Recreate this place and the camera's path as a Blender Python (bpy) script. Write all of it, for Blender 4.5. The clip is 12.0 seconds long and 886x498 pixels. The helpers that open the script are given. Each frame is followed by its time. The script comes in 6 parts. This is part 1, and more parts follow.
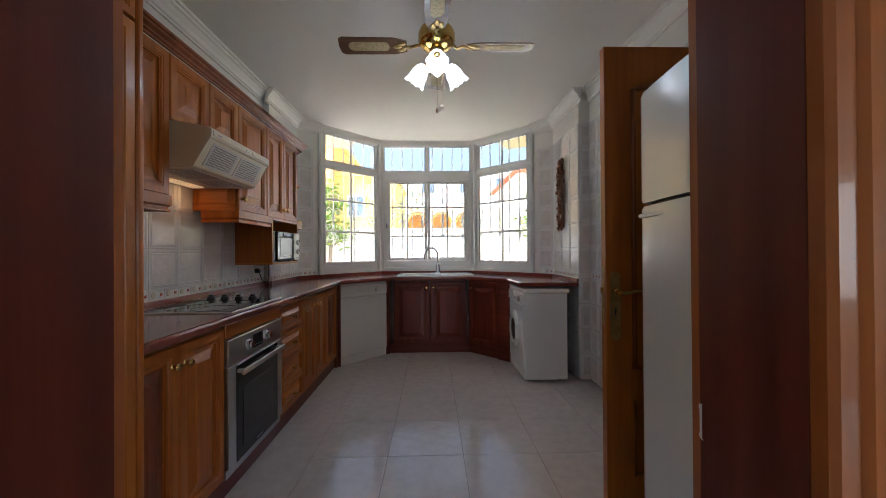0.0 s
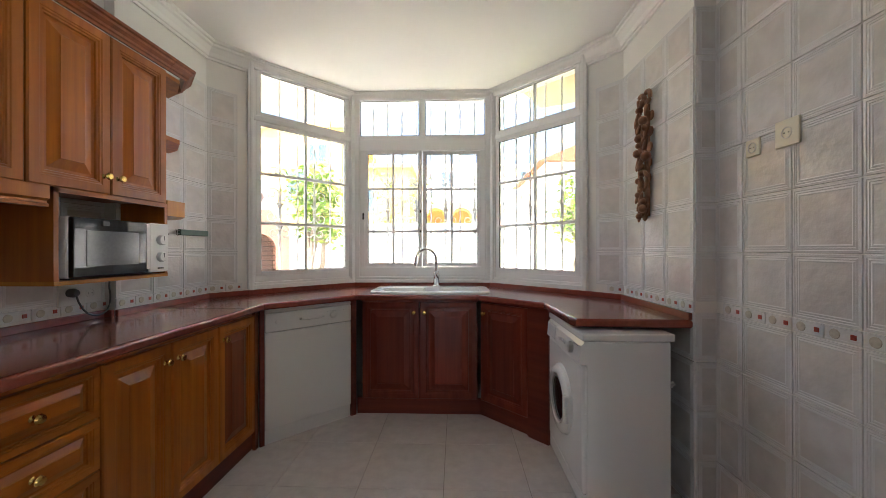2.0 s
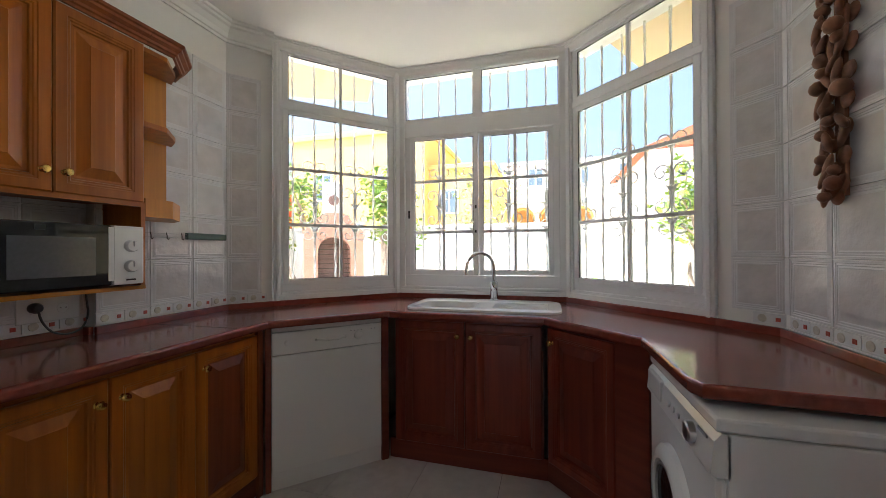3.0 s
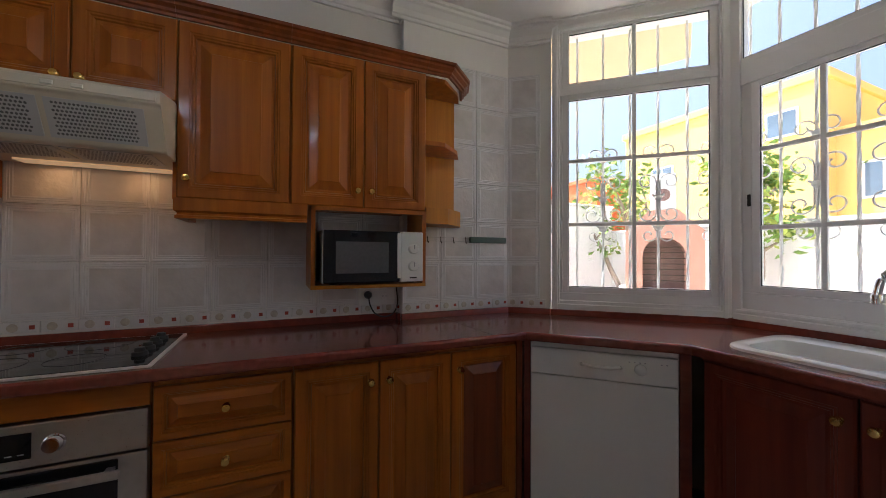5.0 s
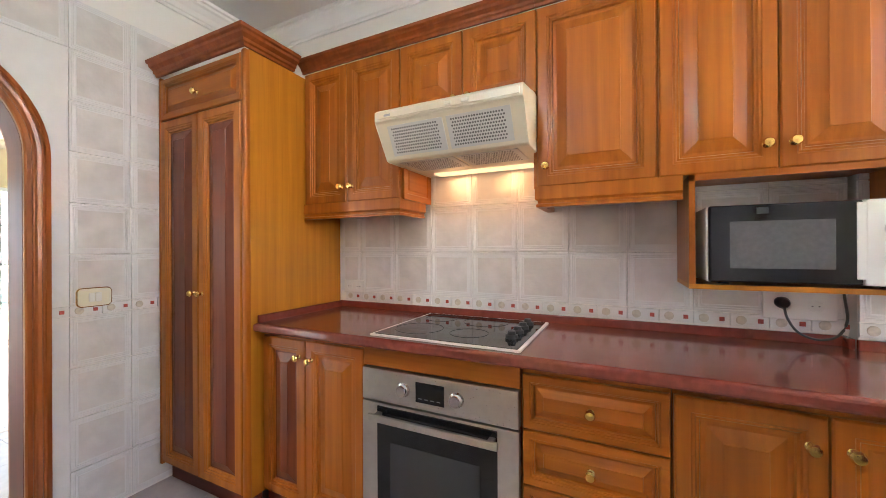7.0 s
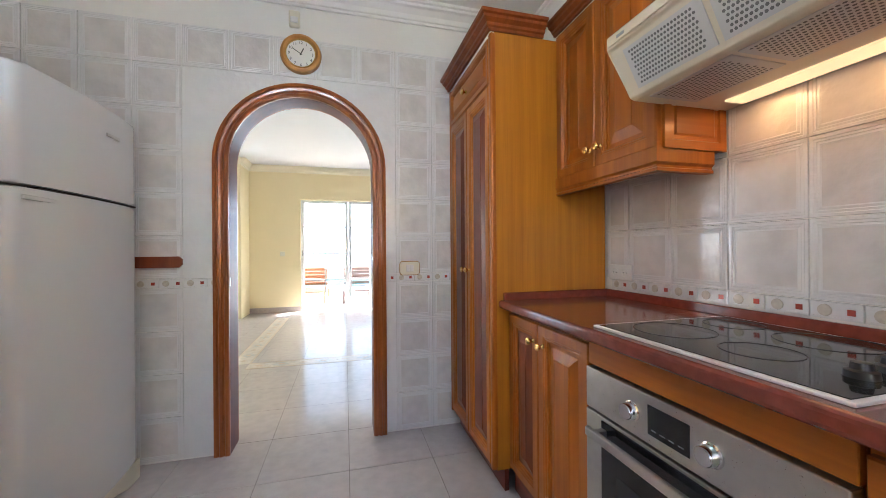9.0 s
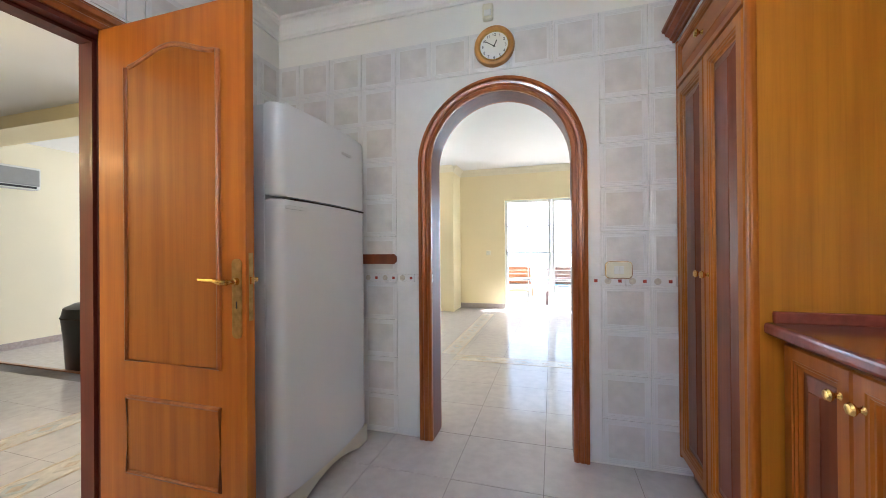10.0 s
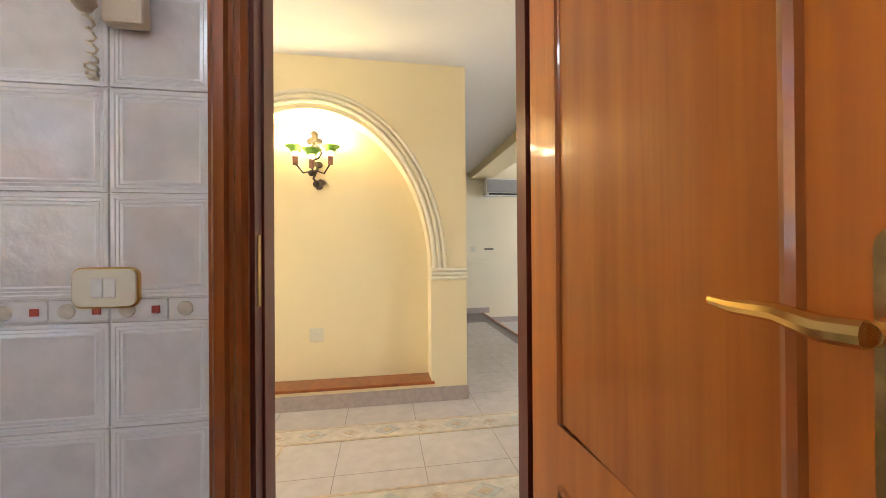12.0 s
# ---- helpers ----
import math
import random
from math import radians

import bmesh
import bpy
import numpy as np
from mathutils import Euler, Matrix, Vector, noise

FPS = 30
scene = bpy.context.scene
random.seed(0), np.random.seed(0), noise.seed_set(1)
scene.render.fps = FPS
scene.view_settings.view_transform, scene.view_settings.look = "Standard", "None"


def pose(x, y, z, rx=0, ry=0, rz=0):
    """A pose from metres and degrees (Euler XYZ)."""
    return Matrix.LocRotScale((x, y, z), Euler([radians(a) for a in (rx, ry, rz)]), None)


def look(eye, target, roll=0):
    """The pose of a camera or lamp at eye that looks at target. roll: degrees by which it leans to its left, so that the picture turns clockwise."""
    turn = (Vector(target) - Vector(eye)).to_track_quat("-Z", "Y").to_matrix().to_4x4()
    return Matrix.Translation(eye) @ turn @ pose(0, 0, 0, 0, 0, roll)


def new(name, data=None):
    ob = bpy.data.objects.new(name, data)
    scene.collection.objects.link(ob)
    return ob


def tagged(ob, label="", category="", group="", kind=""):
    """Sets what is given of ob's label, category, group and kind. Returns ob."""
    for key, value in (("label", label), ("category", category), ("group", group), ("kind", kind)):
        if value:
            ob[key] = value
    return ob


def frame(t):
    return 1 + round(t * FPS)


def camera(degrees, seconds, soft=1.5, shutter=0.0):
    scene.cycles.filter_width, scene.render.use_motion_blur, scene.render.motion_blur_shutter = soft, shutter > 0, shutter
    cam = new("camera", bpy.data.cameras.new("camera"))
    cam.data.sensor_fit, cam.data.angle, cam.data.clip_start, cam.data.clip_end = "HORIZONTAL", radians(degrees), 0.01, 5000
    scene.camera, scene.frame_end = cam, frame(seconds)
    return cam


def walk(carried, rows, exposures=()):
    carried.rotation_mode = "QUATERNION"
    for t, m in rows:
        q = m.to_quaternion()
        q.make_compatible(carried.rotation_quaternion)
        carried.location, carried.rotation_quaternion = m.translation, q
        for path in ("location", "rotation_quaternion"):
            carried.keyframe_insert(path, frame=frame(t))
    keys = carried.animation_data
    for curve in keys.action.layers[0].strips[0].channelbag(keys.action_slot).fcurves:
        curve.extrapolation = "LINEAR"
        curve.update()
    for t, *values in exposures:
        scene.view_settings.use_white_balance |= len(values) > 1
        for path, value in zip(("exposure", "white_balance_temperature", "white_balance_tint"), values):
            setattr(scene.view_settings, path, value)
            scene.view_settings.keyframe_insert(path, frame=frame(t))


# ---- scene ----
cam = camera(100.6, 12.0, soft=0.7)

PATH = [
    (0, (1.599, -0.488, 1.189), (1.655, 1.511, 1.2), -0.4),
    (0.5, (1.622, -0.11, 1.187), (1.688, 1.889, 1.201), -0.2),
    (1, (1.685, 0.276, 1.188), (1.754, 2.275, 1.198), 0.0),
    (1.5, (1.727, 0.71, 1.205), (1.767, 2.709, 1.213), 0.1),
    (2, (1.834, 1.103, 1.227), (1.765, 3.102, 1.228), -0.1),
    (2.5, (1.91, 1.453, 1.242), (1.644, 3.435, 1.244), -0.4),
    (2.7, (1.958, 1.583, 1.246), (1.584, 3.548, 1.251), -0.4),
    (4.3, (2.152, 2.283, 1.243), (0.715, 3.674, 1.278), -0.0),
    (4.5, (2.135, 2.289, 1.239), (0.562, 3.524, 1.275), 0.0),
    (5, (2.047, 2.277, 1.252), (0.223, 3.097, 1.278), 0.3),
    (5.5, (1.968, 2.257, 1.244), (-0.002, 2.602, 1.268), 0.3),
    (6, (1.937, 2.253, 1.264), (-0.062, 2.183, 1.279), 0.1),
    (6.5, (1.902, 2.248, 1.265), (-0.042, 1.778, 1.274), -0.0),
    (7, (1.78, 2.213, 1.224), (-0.018, 1.337, 1.226), -0.3),
    (7.2, (1.737, 2.206, 1.198), (0.022, 1.177, 1.205), -0.2),
    (8.8, (1.358, 2.268, 1.14), (0.709, 0.377, 1.141), -0.3),
    (9, (1.342, 2.285, 1.13), (0.829, 0.352, 1.13), -0.4),
    (9.5, (1.284, 2.216, 1.113), (1.304, 0.216, 1.117), -0.6),
    (10, (1.284, 2.079, 1.122), (1.851, 0.161, 1.128), -0.5),
    (10.5, (1.334, 1.896, 1.114), (2.472, 0.251, 1.126), -0.6),
    (11, (1.518, 1.751, 1.088), (3.063, 0.481, 1.103), -0.7),
    (11.5, (1.774, 1.575, 1.085), (3.592, 0.743, 1.096), -0.4),
    (12, (2.138, 1.426, 1.08), (4.111, 1.099, 1.088), -0.4),
]
walk(cam, [(t, look(e, g, r)) for t, e, g, r in PATH],
     exposures=[(0.0, 2.0, 5650, 9), (0.5, 2.25, 5650, 9), (1.0, 2.35, 5700, 8), (1.4, 2.6, 5800, 8), (2.0, 2.5, 5900, 8), (2.5, 2.3, 5850, 8), (2.7, 2.15, 5850, 8), (4.5, 1.6, 5700, 13), (5.6, 2.1, 5900, 13), (6.5, 3.7, 6100, 11), (7.2, 3.9, 5800, 10), (9.0, 3.5, 5500, 9), (10.0, 3.5, 5400, 9), (11.0, 3.15, 5550, 10), (12.0, 3.35, 5750, 12)])

# ---- light ----
world = bpy.data.worlds.new("sky")
scene.world = world
world.use_nodes = True
wn = world.node_tree.nodes
sky = wn.new("ShaderNodeTexSky")
sky.sky_type = 'NISHITA'
sky.sun_disc = False
sky.sun_elevation = radians(66)
sky.sun_rotation = radians(235)
sky.dust_density = 9.0
sky.ozone_density = 0.4
world.node_tree.links.new(sky.outputs[0], wn["Background"].inputs[0])
wn["Background"].inputs[1].default_value = 0.15

sun_data = bpy.data.lights.new("sun", 'SUN')
sun_data.energy = 5.0
sun_data.angle = radians(0.5)
sun_data.color = (1.0, 0.95, 0.88)
sun = new("sun", sun_data)
_az, _el = radians(235), radians(66)
sun.matrix_world = look((math.sin(_az) * math.cos(_el) * 50, math.cos(_az) * math.cos(_el) * 50, math.sin(_el) * 50), (0, 0, 0))


def area_lamp(name, at, target, w, h, watts, color=(1, 1, 1)):
    d = bpy.data.lights.new(name, 'AREA')
    d.shape, d.size, d.size_y, d.energy, d.color = 'RECTANGLE', w, h, watts, color
    o = new(name, d)
    o.matrix_world = look(at, target)
    return o


def point_lamp(name, at, watts, radius, color):
    d = bpy.data.lights.new(name, 'POINT')
    d.energy, d.shadow_soft_size, d.color = watts, radius, color
    o = new(name, d)
    o.location = at
    return o


# added fill lamps for living room, hall and sitting area; no windows stand there
area_lamp("living_fill_light", (-3.9, -2.6, 1.5), (0, -2.6, 1.2), 2.6, 1.9, 3.5, (0.92, 0.96, 1.0))
area_lamp("hall_fill_light", (3.98, 4.5, 1.45), (3.98, 0, 1.3), 1.3, 1.8, 4.4, (1.0, 0.94, 0.85))
area_lamp("sitting_fill_light", (7.0, -4.85, 1.3), (7.0, 0, 1.0), 1.8, 1.6, 12, (1.0, 0.98, 0.94))

# ---- materials ----
def node_mat(name):
    m = bpy.data.materials.new(name)
    m.use_nodes = True
    t = m.node_tree
    return m, t, t.nodes["Principled BSDF"]


def ramp(t, fac, c1, c2, p1=0.3, p2=0.7):
    r = t.nodes.new("ShaderNodeValToRGB")
    r.color_ramp.elements[0].position, r.color_ramp.elements[1].position = p1, p2
    r.color_ramp.elements[0].color, r.color_ramp.elements[1].color = (*c1, 1), (*c2, 1)
    t.links.new(fac, r.inputs[0])
    return r.outputs[0]


def noise_tex(t, scale, detail=4, stretch=(1, 1, 1), rand=True, coord="Object"):
    tc = t.nodes.new("ShaderNodeTexCoord")
    mp = t.nodes.new("ShaderNodeMapping")
    mp.inputs["Scale"].default_value = stretch
    t.links.new(tc.outputs[coord], mp.inputs[0])
    if rand:
        oi = t.nodes.new("ShaderNodeObjectInfo")
        mu = t.nodes.new("ShaderNodeMath")
        mu.operation = 'MULTIPLY'
        mu.inputs[1].default_value = 37.0
        t.links.new(oi.outputs["Random"], mu.inputs[0])
        t.links.new(mu.outputs[0], mp.inputs["Location"])
    n = t.nodes.new("ShaderNodeTexNoise")
    n.inputs["Scale"].default_value, n.inputs["Detail"].default_value = scale, detail
    t.links.new(mp.outputs[0], n.inputs["Vector"])
    return n.outputs["Fac"]


def mix(t, a, b, fac, mode='MIX'):
    m = t.nodes.new("ShaderNodeMix")
    m.data_type, m.blend_type = 'RGBA', mode
    if isinstance(fac, (int, float)):
        m.inputs[0].default_value = fac
    else:
        t.links.new(fac, m.inputs[0])
    for i, v in ((6, a), (7, b)):
        if isinstance(v, tuple):
            m.inputs[i].default_value = (*v, 1)
        else:
            t.links.new(v, m.inputs[i])
    return m.outputs[2]


def bump(t, b, height, strength, dist=0.01):
    n = t.nodes.new("ShaderNodeBump")
    n.inputs["Strength"].default_value, n.inputs["Distance"].default_value = strength, dist
    t.links.new(height, n.inputs["Height"])
    t.links.new(n.outputs[0], b.inputs["Normal"])


def plain(name, c, rough=0.5, metal=0.0, vary=0.06, scale=6.0, bumpy=0.0, coat=0.0, coord="Object"):
    """A surface with mild mottling and, where asked, fine relief."""
    m, t, b = node_mat(name)
    lo, hi = tuple(v * (1 - vary) for v in c), tuple(min(1, v * (1 + vary)) for v in c)
    n = noise_tex(t, scale, 5)
    t.links.new(ramp(t, n, lo, hi), b.inputs["Base Color"])
    b.inputs["Roughness"].default_value, b.inputs["Metallic"].default_value = rough, metal
    b.inputs["Coat Weight"].default_value = coat
    b.inputs["Coat Roughness"].default_value = 0.1
    rr = t.nodes.new("ShaderNodeMapRange")
    rr.inputs["To Min"].default_value, rr.inputs["To Max"].default_value = max(0.02, rough * 0.8), min(1, rough * 1.2)
    t.links.new(noise_tex(t, scale * 7, 3), rr.inputs["Value"])
    t.links.new(rr.outputs[0], b.inputs["Roughness"])
    if bumpy:
        bump(t, b, noise_tex(t, scale * 30, 4), bumpy, 0.004)
    return m


def wood(name, c1, c2, axis=2, rough=0.34, coat=0.12):
    """Lacquered timber with the grain along the given local axis."""
    m, t, b = node_mat(name)
    st = [26.0, 26.0, 26.0]
    st[axis] = 1.1
    fine = [120.0, 120.0, 120.0]
    fine[axis] = 3.5
    n1 = noise_tex(t, 1.0, 5, tuple(st))
    n2 = noise_tex(t, 1.0, 3, tuple(fine))
    base = ramp(t, n1, c1, c2, 0.32, 0.72)
    dark = tuple(v * 0.62 for v in c1)
    streak = ramp(t, n2, (0, 0, 0), (1, 1, 1), 0.5, 0.75)
    mm = t.nodes.new("ShaderNodeMath")
    mm.operation = 'MULTIPLY'
    mm.inputs[1].default_value = 0.22
    t.links.new(streak, mm.inputs[0])
    col = mix(t, base, dark, mm.outputs[0])
    oi = t.nodes.new("ShaderNodeObjectInfo")
    hs = t.nodes.new("ShaderNodeHueSaturation")
    mr = t.nodes.new("ShaderNodeMapRange")
    mr.inputs["To Min"].default_value, mr.inputs["To Max"].default_value = 0.88, 1.12
    t.links.new(oi.outputs["Random"], mr.inputs["Value"])
    t.links.new(mr.outputs[0], hs.inputs["Value"])
    t.links.new(col, hs.inputs["Color"])
    t.links.new(hs.outputs[0], b.inputs["Base Color"])
    b.inputs["Roughness"].default_value = rough
    b.inputs["Specular IOR Level"].default_value = 0.35
    b.inputs["Coat Weight"].default_value, b.inputs["Coat Roughness"].default_value = coat, 0.08
    bump(t, b, n2, 0.12, 0.002)
    return m


def glow(name, c, strength):
    m, t, b = node_mat(name)
    b.inputs["Base Color"].default_value = (*c, 1)
    b.inputs["Emission Color"].default_value = (*c, 1)
    b.inputs["Emission Strength"].default_value = strength
    return m


def glass_mat(name, tint=(1, 1, 1), rough=0.0):
    m = bpy.data.materials.new(name)
    m.use_nodes = True
    t = m.node_tree
    t.nodes.remove(t.nodes["Principled BSDF"])
    tr = t.nodes.new("ShaderNodeBsdfTransparent")
    tr.inputs[0].default_value = (*tint, 1)
    gl = t.nodes.new("ShaderNodeBsdfGlossy")
    gl.inputs["Roughness"].default_value = rough
    lw = t.nodes.new("ShaderNodeLayerWeight")
    pw = t.nodes.new("ShaderNodeMath")
    pw.operation = 'POWER'
    pw.inputs[1].default_value = 5.0
    t.links.new(lw.outputs["Facing"], pw.inputs[0])
    fr = t.nodes.new("ShaderNodeMath")
    fr.operation = 'MULTIPLY_ADD'
    fr.inputs[1].default_value, fr.inputs[2].default_value = 0.5, 0.03
    t.links.new(pw.outputs[0], fr.inputs[0])
    ms = t.nodes.new("ShaderNodeMixShader")
    t.links.new(fr.outputs[0], ms.inputs[0])
    t.links.new(tr.outputs[0], ms.inputs[1])
    t.links.new(gl.outputs[0], ms.inputs[2])
    t.links.new(ms.outputs[0], t.nodes["Material Output"].inputs[0])
    return m


def glazed(name, c, vary, scale):
    """Glossy wall tile glaze: cloudy colour and a gently wavy surface."""
    m, t, b = node_mat(name)
    lo, hi = tuple(v * (1 - vary) for v in c), tuple(min(1, v * (1 + vary)) for v in c)
    t.links.new(ramp(t, noise_tex(t, scale, 6), lo, hi, 0.35, 0.65), b.inputs["Base Color"])
    b.inputs["Roughness"].default_value = 0.11
    bump(t, b, noise_tex(t, 22, 3), 0.6, 0.005)
    return m


CHERRY = wood("cherry", (0.3, 0.08, 0.004), (0.45, 0.136, 0.008))
CHERRY_H = wood("cherry_across", (0.3, 0.08, 0.004), (0.45, 0.136, 0.008), axis=0)
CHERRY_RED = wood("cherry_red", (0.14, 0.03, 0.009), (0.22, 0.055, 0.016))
CHERRY_GOLD = wood("cherry_gold", (0.34, 0.102, 0.005), (0.47, 0.156, 0.01))
CROWN_WOOD = wood("crown_wood", (0.19, 0.042, 0.007), (0.29, 0.074, 0.011))
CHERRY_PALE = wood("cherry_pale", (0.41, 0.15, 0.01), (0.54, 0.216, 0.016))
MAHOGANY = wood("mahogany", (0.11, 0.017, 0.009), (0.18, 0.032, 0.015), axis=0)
SAPELE = wood("sapele_door", (0.33, 0.088, 0.005), (0.45, 0.14, 0.008), rough=0.42, coat=0.2)
TRIM = wood("trim_wood", (0.25, 0.066, 0.013), (0.38, 0.115, 0.022), rough=0.3, coat=0.5)
# darker trim: puts shade into the linings' colour; also used for the hall door
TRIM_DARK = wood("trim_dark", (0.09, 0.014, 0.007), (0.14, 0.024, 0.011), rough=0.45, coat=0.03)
WORKTOP = plain("worktop", (0.2, 0.045, 0.028), 0.16, 0, 0.18, 40, coat=0.3)
WHITE = plain("white_paint", (0.8, 0.79, 0.76), 0.45, 0, 0.02, 2)
PLASTER = plain("plaster", (0.76, 0.74, 0.7), 0.8, 0, 0.03, 1.5, 0.05)
CEILING = plain("ceiling_paint", (0.78, 0.76, 0.73), 0.85, 0, 0.03, 0.8, 0.04)
CREAM = plain("cream_wall", (0.83, 0.715, 0.445), 0.75, 0, 0.03, 1.0, 0.05)
CREAM_PALE = plain("cream_pale", (0.8, 0.73, 0.55), 0.75, 0, 0.03, 1.0, 0.05)
GROUT = plain("grout", (0.62, 0.6, 0.57), 0.8, 0, 0.1, 10)
TILE = glazed("wall_tile", (0.72, 0.71, 0.7), 0.025, 9)
TILE_PANEL = glazed("wall_tile_panel", (0.645, 0.615, 0.59), 0.07, 11)
TILE_RED = plain("border_red", (0.35, 0.07, 0.05), 0.15, 0, 0.25, 90)
TILE_BEIGE = plain("border_beige", (0.55, 0.5, 0.42), 0.2, 0, 0.15, 60)
FLOOR = plain("floor_tile", (0.56, 0.51, 0.485), 0.16, 0, 0.07, 16)
FLOOR_GROUT = plain("floor_grout", (0.2, 0.175, 0.16), 0.9, 0, 0.1, 20)
SKIRT = plain("skirting_tile", (0.42, 0.35, 0.32), 0.35, 0, 0.12, 30)
STEEL = plain("brushed_steel", (0.52, 0.51, 0.49), 0.3, 1.0, 0.05, 30)
CHROME = plain("chrome", (0.75, 0.75, 0.76), 0.07, 1.0, 0.02, 5)
BRASS = plain("brass", (0.72, 0.47, 0.14), 0.18, 1.0, 0.12, 30)
BRASS_OLD = plain("old_brass", (0.42, 0.28, 0.11), 0.3, 1.0, 0.25, 40)
ENAMEL = plain("white_enamel", (0.74, 0.73, 0.7), 0.22, 0, 0.015, 3)
FRIDGE = plain("fridge_paint", (0.7, 0.7, 0.69), 0.24, 0, 0.015, 3, coat=0.2)
CREAM_PLASTIC = plain("cream_plastic", (0.66, 0.58, 0.42), 0.35, 0, 0.03, 5)
IVORY = plain("ivory_plastic", (0.7, 0.66, 0.52), 0.35, 0, 0.03, 5)
BLACK_GLASS = plain("black_glass", (0.012, 0.012, 0.013), 0.05, 0, 0.1, 5)
BLACK = plain("black_plastic", (0.02, 0.02, 0.02), 0.35, 0, 0.1, 10)
DARK = plain("dark_gap", (0.03, 0.02, 0.015), 0.7, 0, 0.1, 10)
GREY = plain("grey_plastic", (0.3, 0.3, 0.3), 0.4, 0, 0.05, 10)
GREEN = plain("green_plastic", (0.05, 0.1, 0.075), 0.4, 0, 0.1, 20)
CARVED = plain("carved_wood", (0.23, 0.1, 0.05), 0.55, 0, 0.35, 30, 0.2)
IRON = plain("wrought_iron_white", (0.8, 0.79, 0.76), 0.5, 0, 0.1, 20)
IRON_DARK = plain("wrought_iron_dark", (0.06, 0.045, 0.03), 0.5, 0.6, 0.3, 30)
PVC = plain("white_pvc", (0.8, 0.8, 0.79), 0.3, 0, 0.02, 4)
PANE = glass_mat("window_glass", (0.97, 0.98, 0.98))
# clear glass given a grey colour to dim the overbright terrace and living room
PANE_DIMMED = glass_mat("dimmed_glass", (0.64, 0.67, 0.68))
LAMP_GLASS = glow("lamp_glass", (0.88, 0.97, 1.0), 0.65)
BULB_WARM = glow("warm_bulb", (1.0, 0.72, 0.36), 3.0)
HOOD_LIGHT = glow("hood_lamp", (1.0, 0.62, 0.3), 0.1)
GREEN_GLASS = plain("green_glass", (0.25, 0.5, 0.08), 0.15, 0, 0.2, 20)
CANE = plain("cane_weave", (0.5, 0.38, 0.2), 0.7, 0, 0.3, 90)
FACE = plain("clock_face", (0.78, 0.78, 0.74), 0.4, 0, 0.01, 4)
CERAMIC = plain("sink_ceramic", (0.78, 0.76, 0.72), 0.15, 0, 0.01, 4)


# ---- mesh helpers ----
def part(name, bm, material, parent=None, label="", smooth=False):
    """Links a bmesh as one mesh object under a thing or a part."""
    me = bpy.data.meshes.new(name)
    bmesh.ops.recalc_face_normals(bm, faces=bm.faces)
    bm.to_mesh(me)
    bm.free()
    for m in (material if isinstance(material, (list, tuple)) else [material]):
        me.materials.append(m)
    if smooth:
        me.polygons.foreach_set("use_smooth", [True] * len(me.polygons))
        me.set_sharp_from_angle(angle=radians(35))
    ob = new(name, me)
    if parent is not None:
        ob.parent = parent
    if label:
        ob["label"] = label
    return ob


def thing(name, m, label, category, group="", kind=""):
    ob = new(name)
    ob.empty_display_size = 0.05
    ob.matrix_world = m
    return tagged(ob, label, category, group, kind)


def box(x0, y0, z0, x1, y1, z1, bevel=0.0, seg=2, bm=None):
    bm = bm or bmesh.new()
    r = bmesh.ops.create_cube(bm, size=1.0)
    vs = r["verts"]
    for v in vs:
        v.co = ((x0 + x1) / 2 + v.co.x * (x1 - x0), (y0 + y1) / 2 + v.co.y * (y1 - y0), (z0 + z1) / 2 + v.co.z * (z1 - z0))
    if bevel:
        es = list({e for v in vs for e in v.link_edges})
        bmesh.ops.bevel(bm, geom=es, offset=bevel, segments=seg, profile=0.5, affect='EDGES')
    return bm


def prism(poly, h0, h1, axis='z', bm=None, mat=0):
    """A polygon of (a, b) pairs drawn out along an axis; z: (x, y), x: (y, z), y: (x, z)."""
    bm = bm or bmesh.new()
    place = {'z': lambda a, b, h: (a, b, h), 'x': lambda a, b, h: (h, a, b), 'y': lambda a, b, h: (a, h, b)}[axis]
    lo = [bm.verts.new(place(a, b, h0)) for a, b in poly]
    hi = [bm.verts.new(place(a, b, h1)) for a, b in poly]
    n = len(poly)
    fs = [bm.faces.new(lo), bm.faces.new(hi)]
    fs += [bm.faces.new((lo[i], lo[(i + 1) % n], hi[(i + 1) % n], hi[i])) for i in range(n)]
    for f in fs:
        f.material_index = mat
    return bm


def lathe(profile, n=20, m=None, bm=None, cap=True):
    """(radius, z) pairs turned round z."""
    bm = bm or bmesh.new()
    m = m or Matrix()
    rings = []
    for r, z in profile:
        if r < 1e-5:
            rings.append([bm.verts.new(m @ Vector((0, 0, z)))])
        else:
            rings.append([bm.verts.new(m @ Vector((r * math.cos(2 * math.pi * i / n), r * math.sin(2 * math.pi * i / n), z))) for i in range(n)])
    for a, b in zip(rings, rings[1:]):
        for i in range(n):
            j = (i + 1) % n
            if len(a) == 1 and len(b) > 1:
                bm.faces.new((a[0], b[j], b[i]))
            elif len(b) == 1 and len(a) > 1:
                bm.faces.new((a[i], a[j], b[0]))
            elif len(a) > 1:
                bm.faces.new((a[i], a[j], b[j], b[i]))
    for ring in (rings[0], rings[-1]):
        if cap and len(ring) > 2:
            bm.faces.new(ring)
    return bm


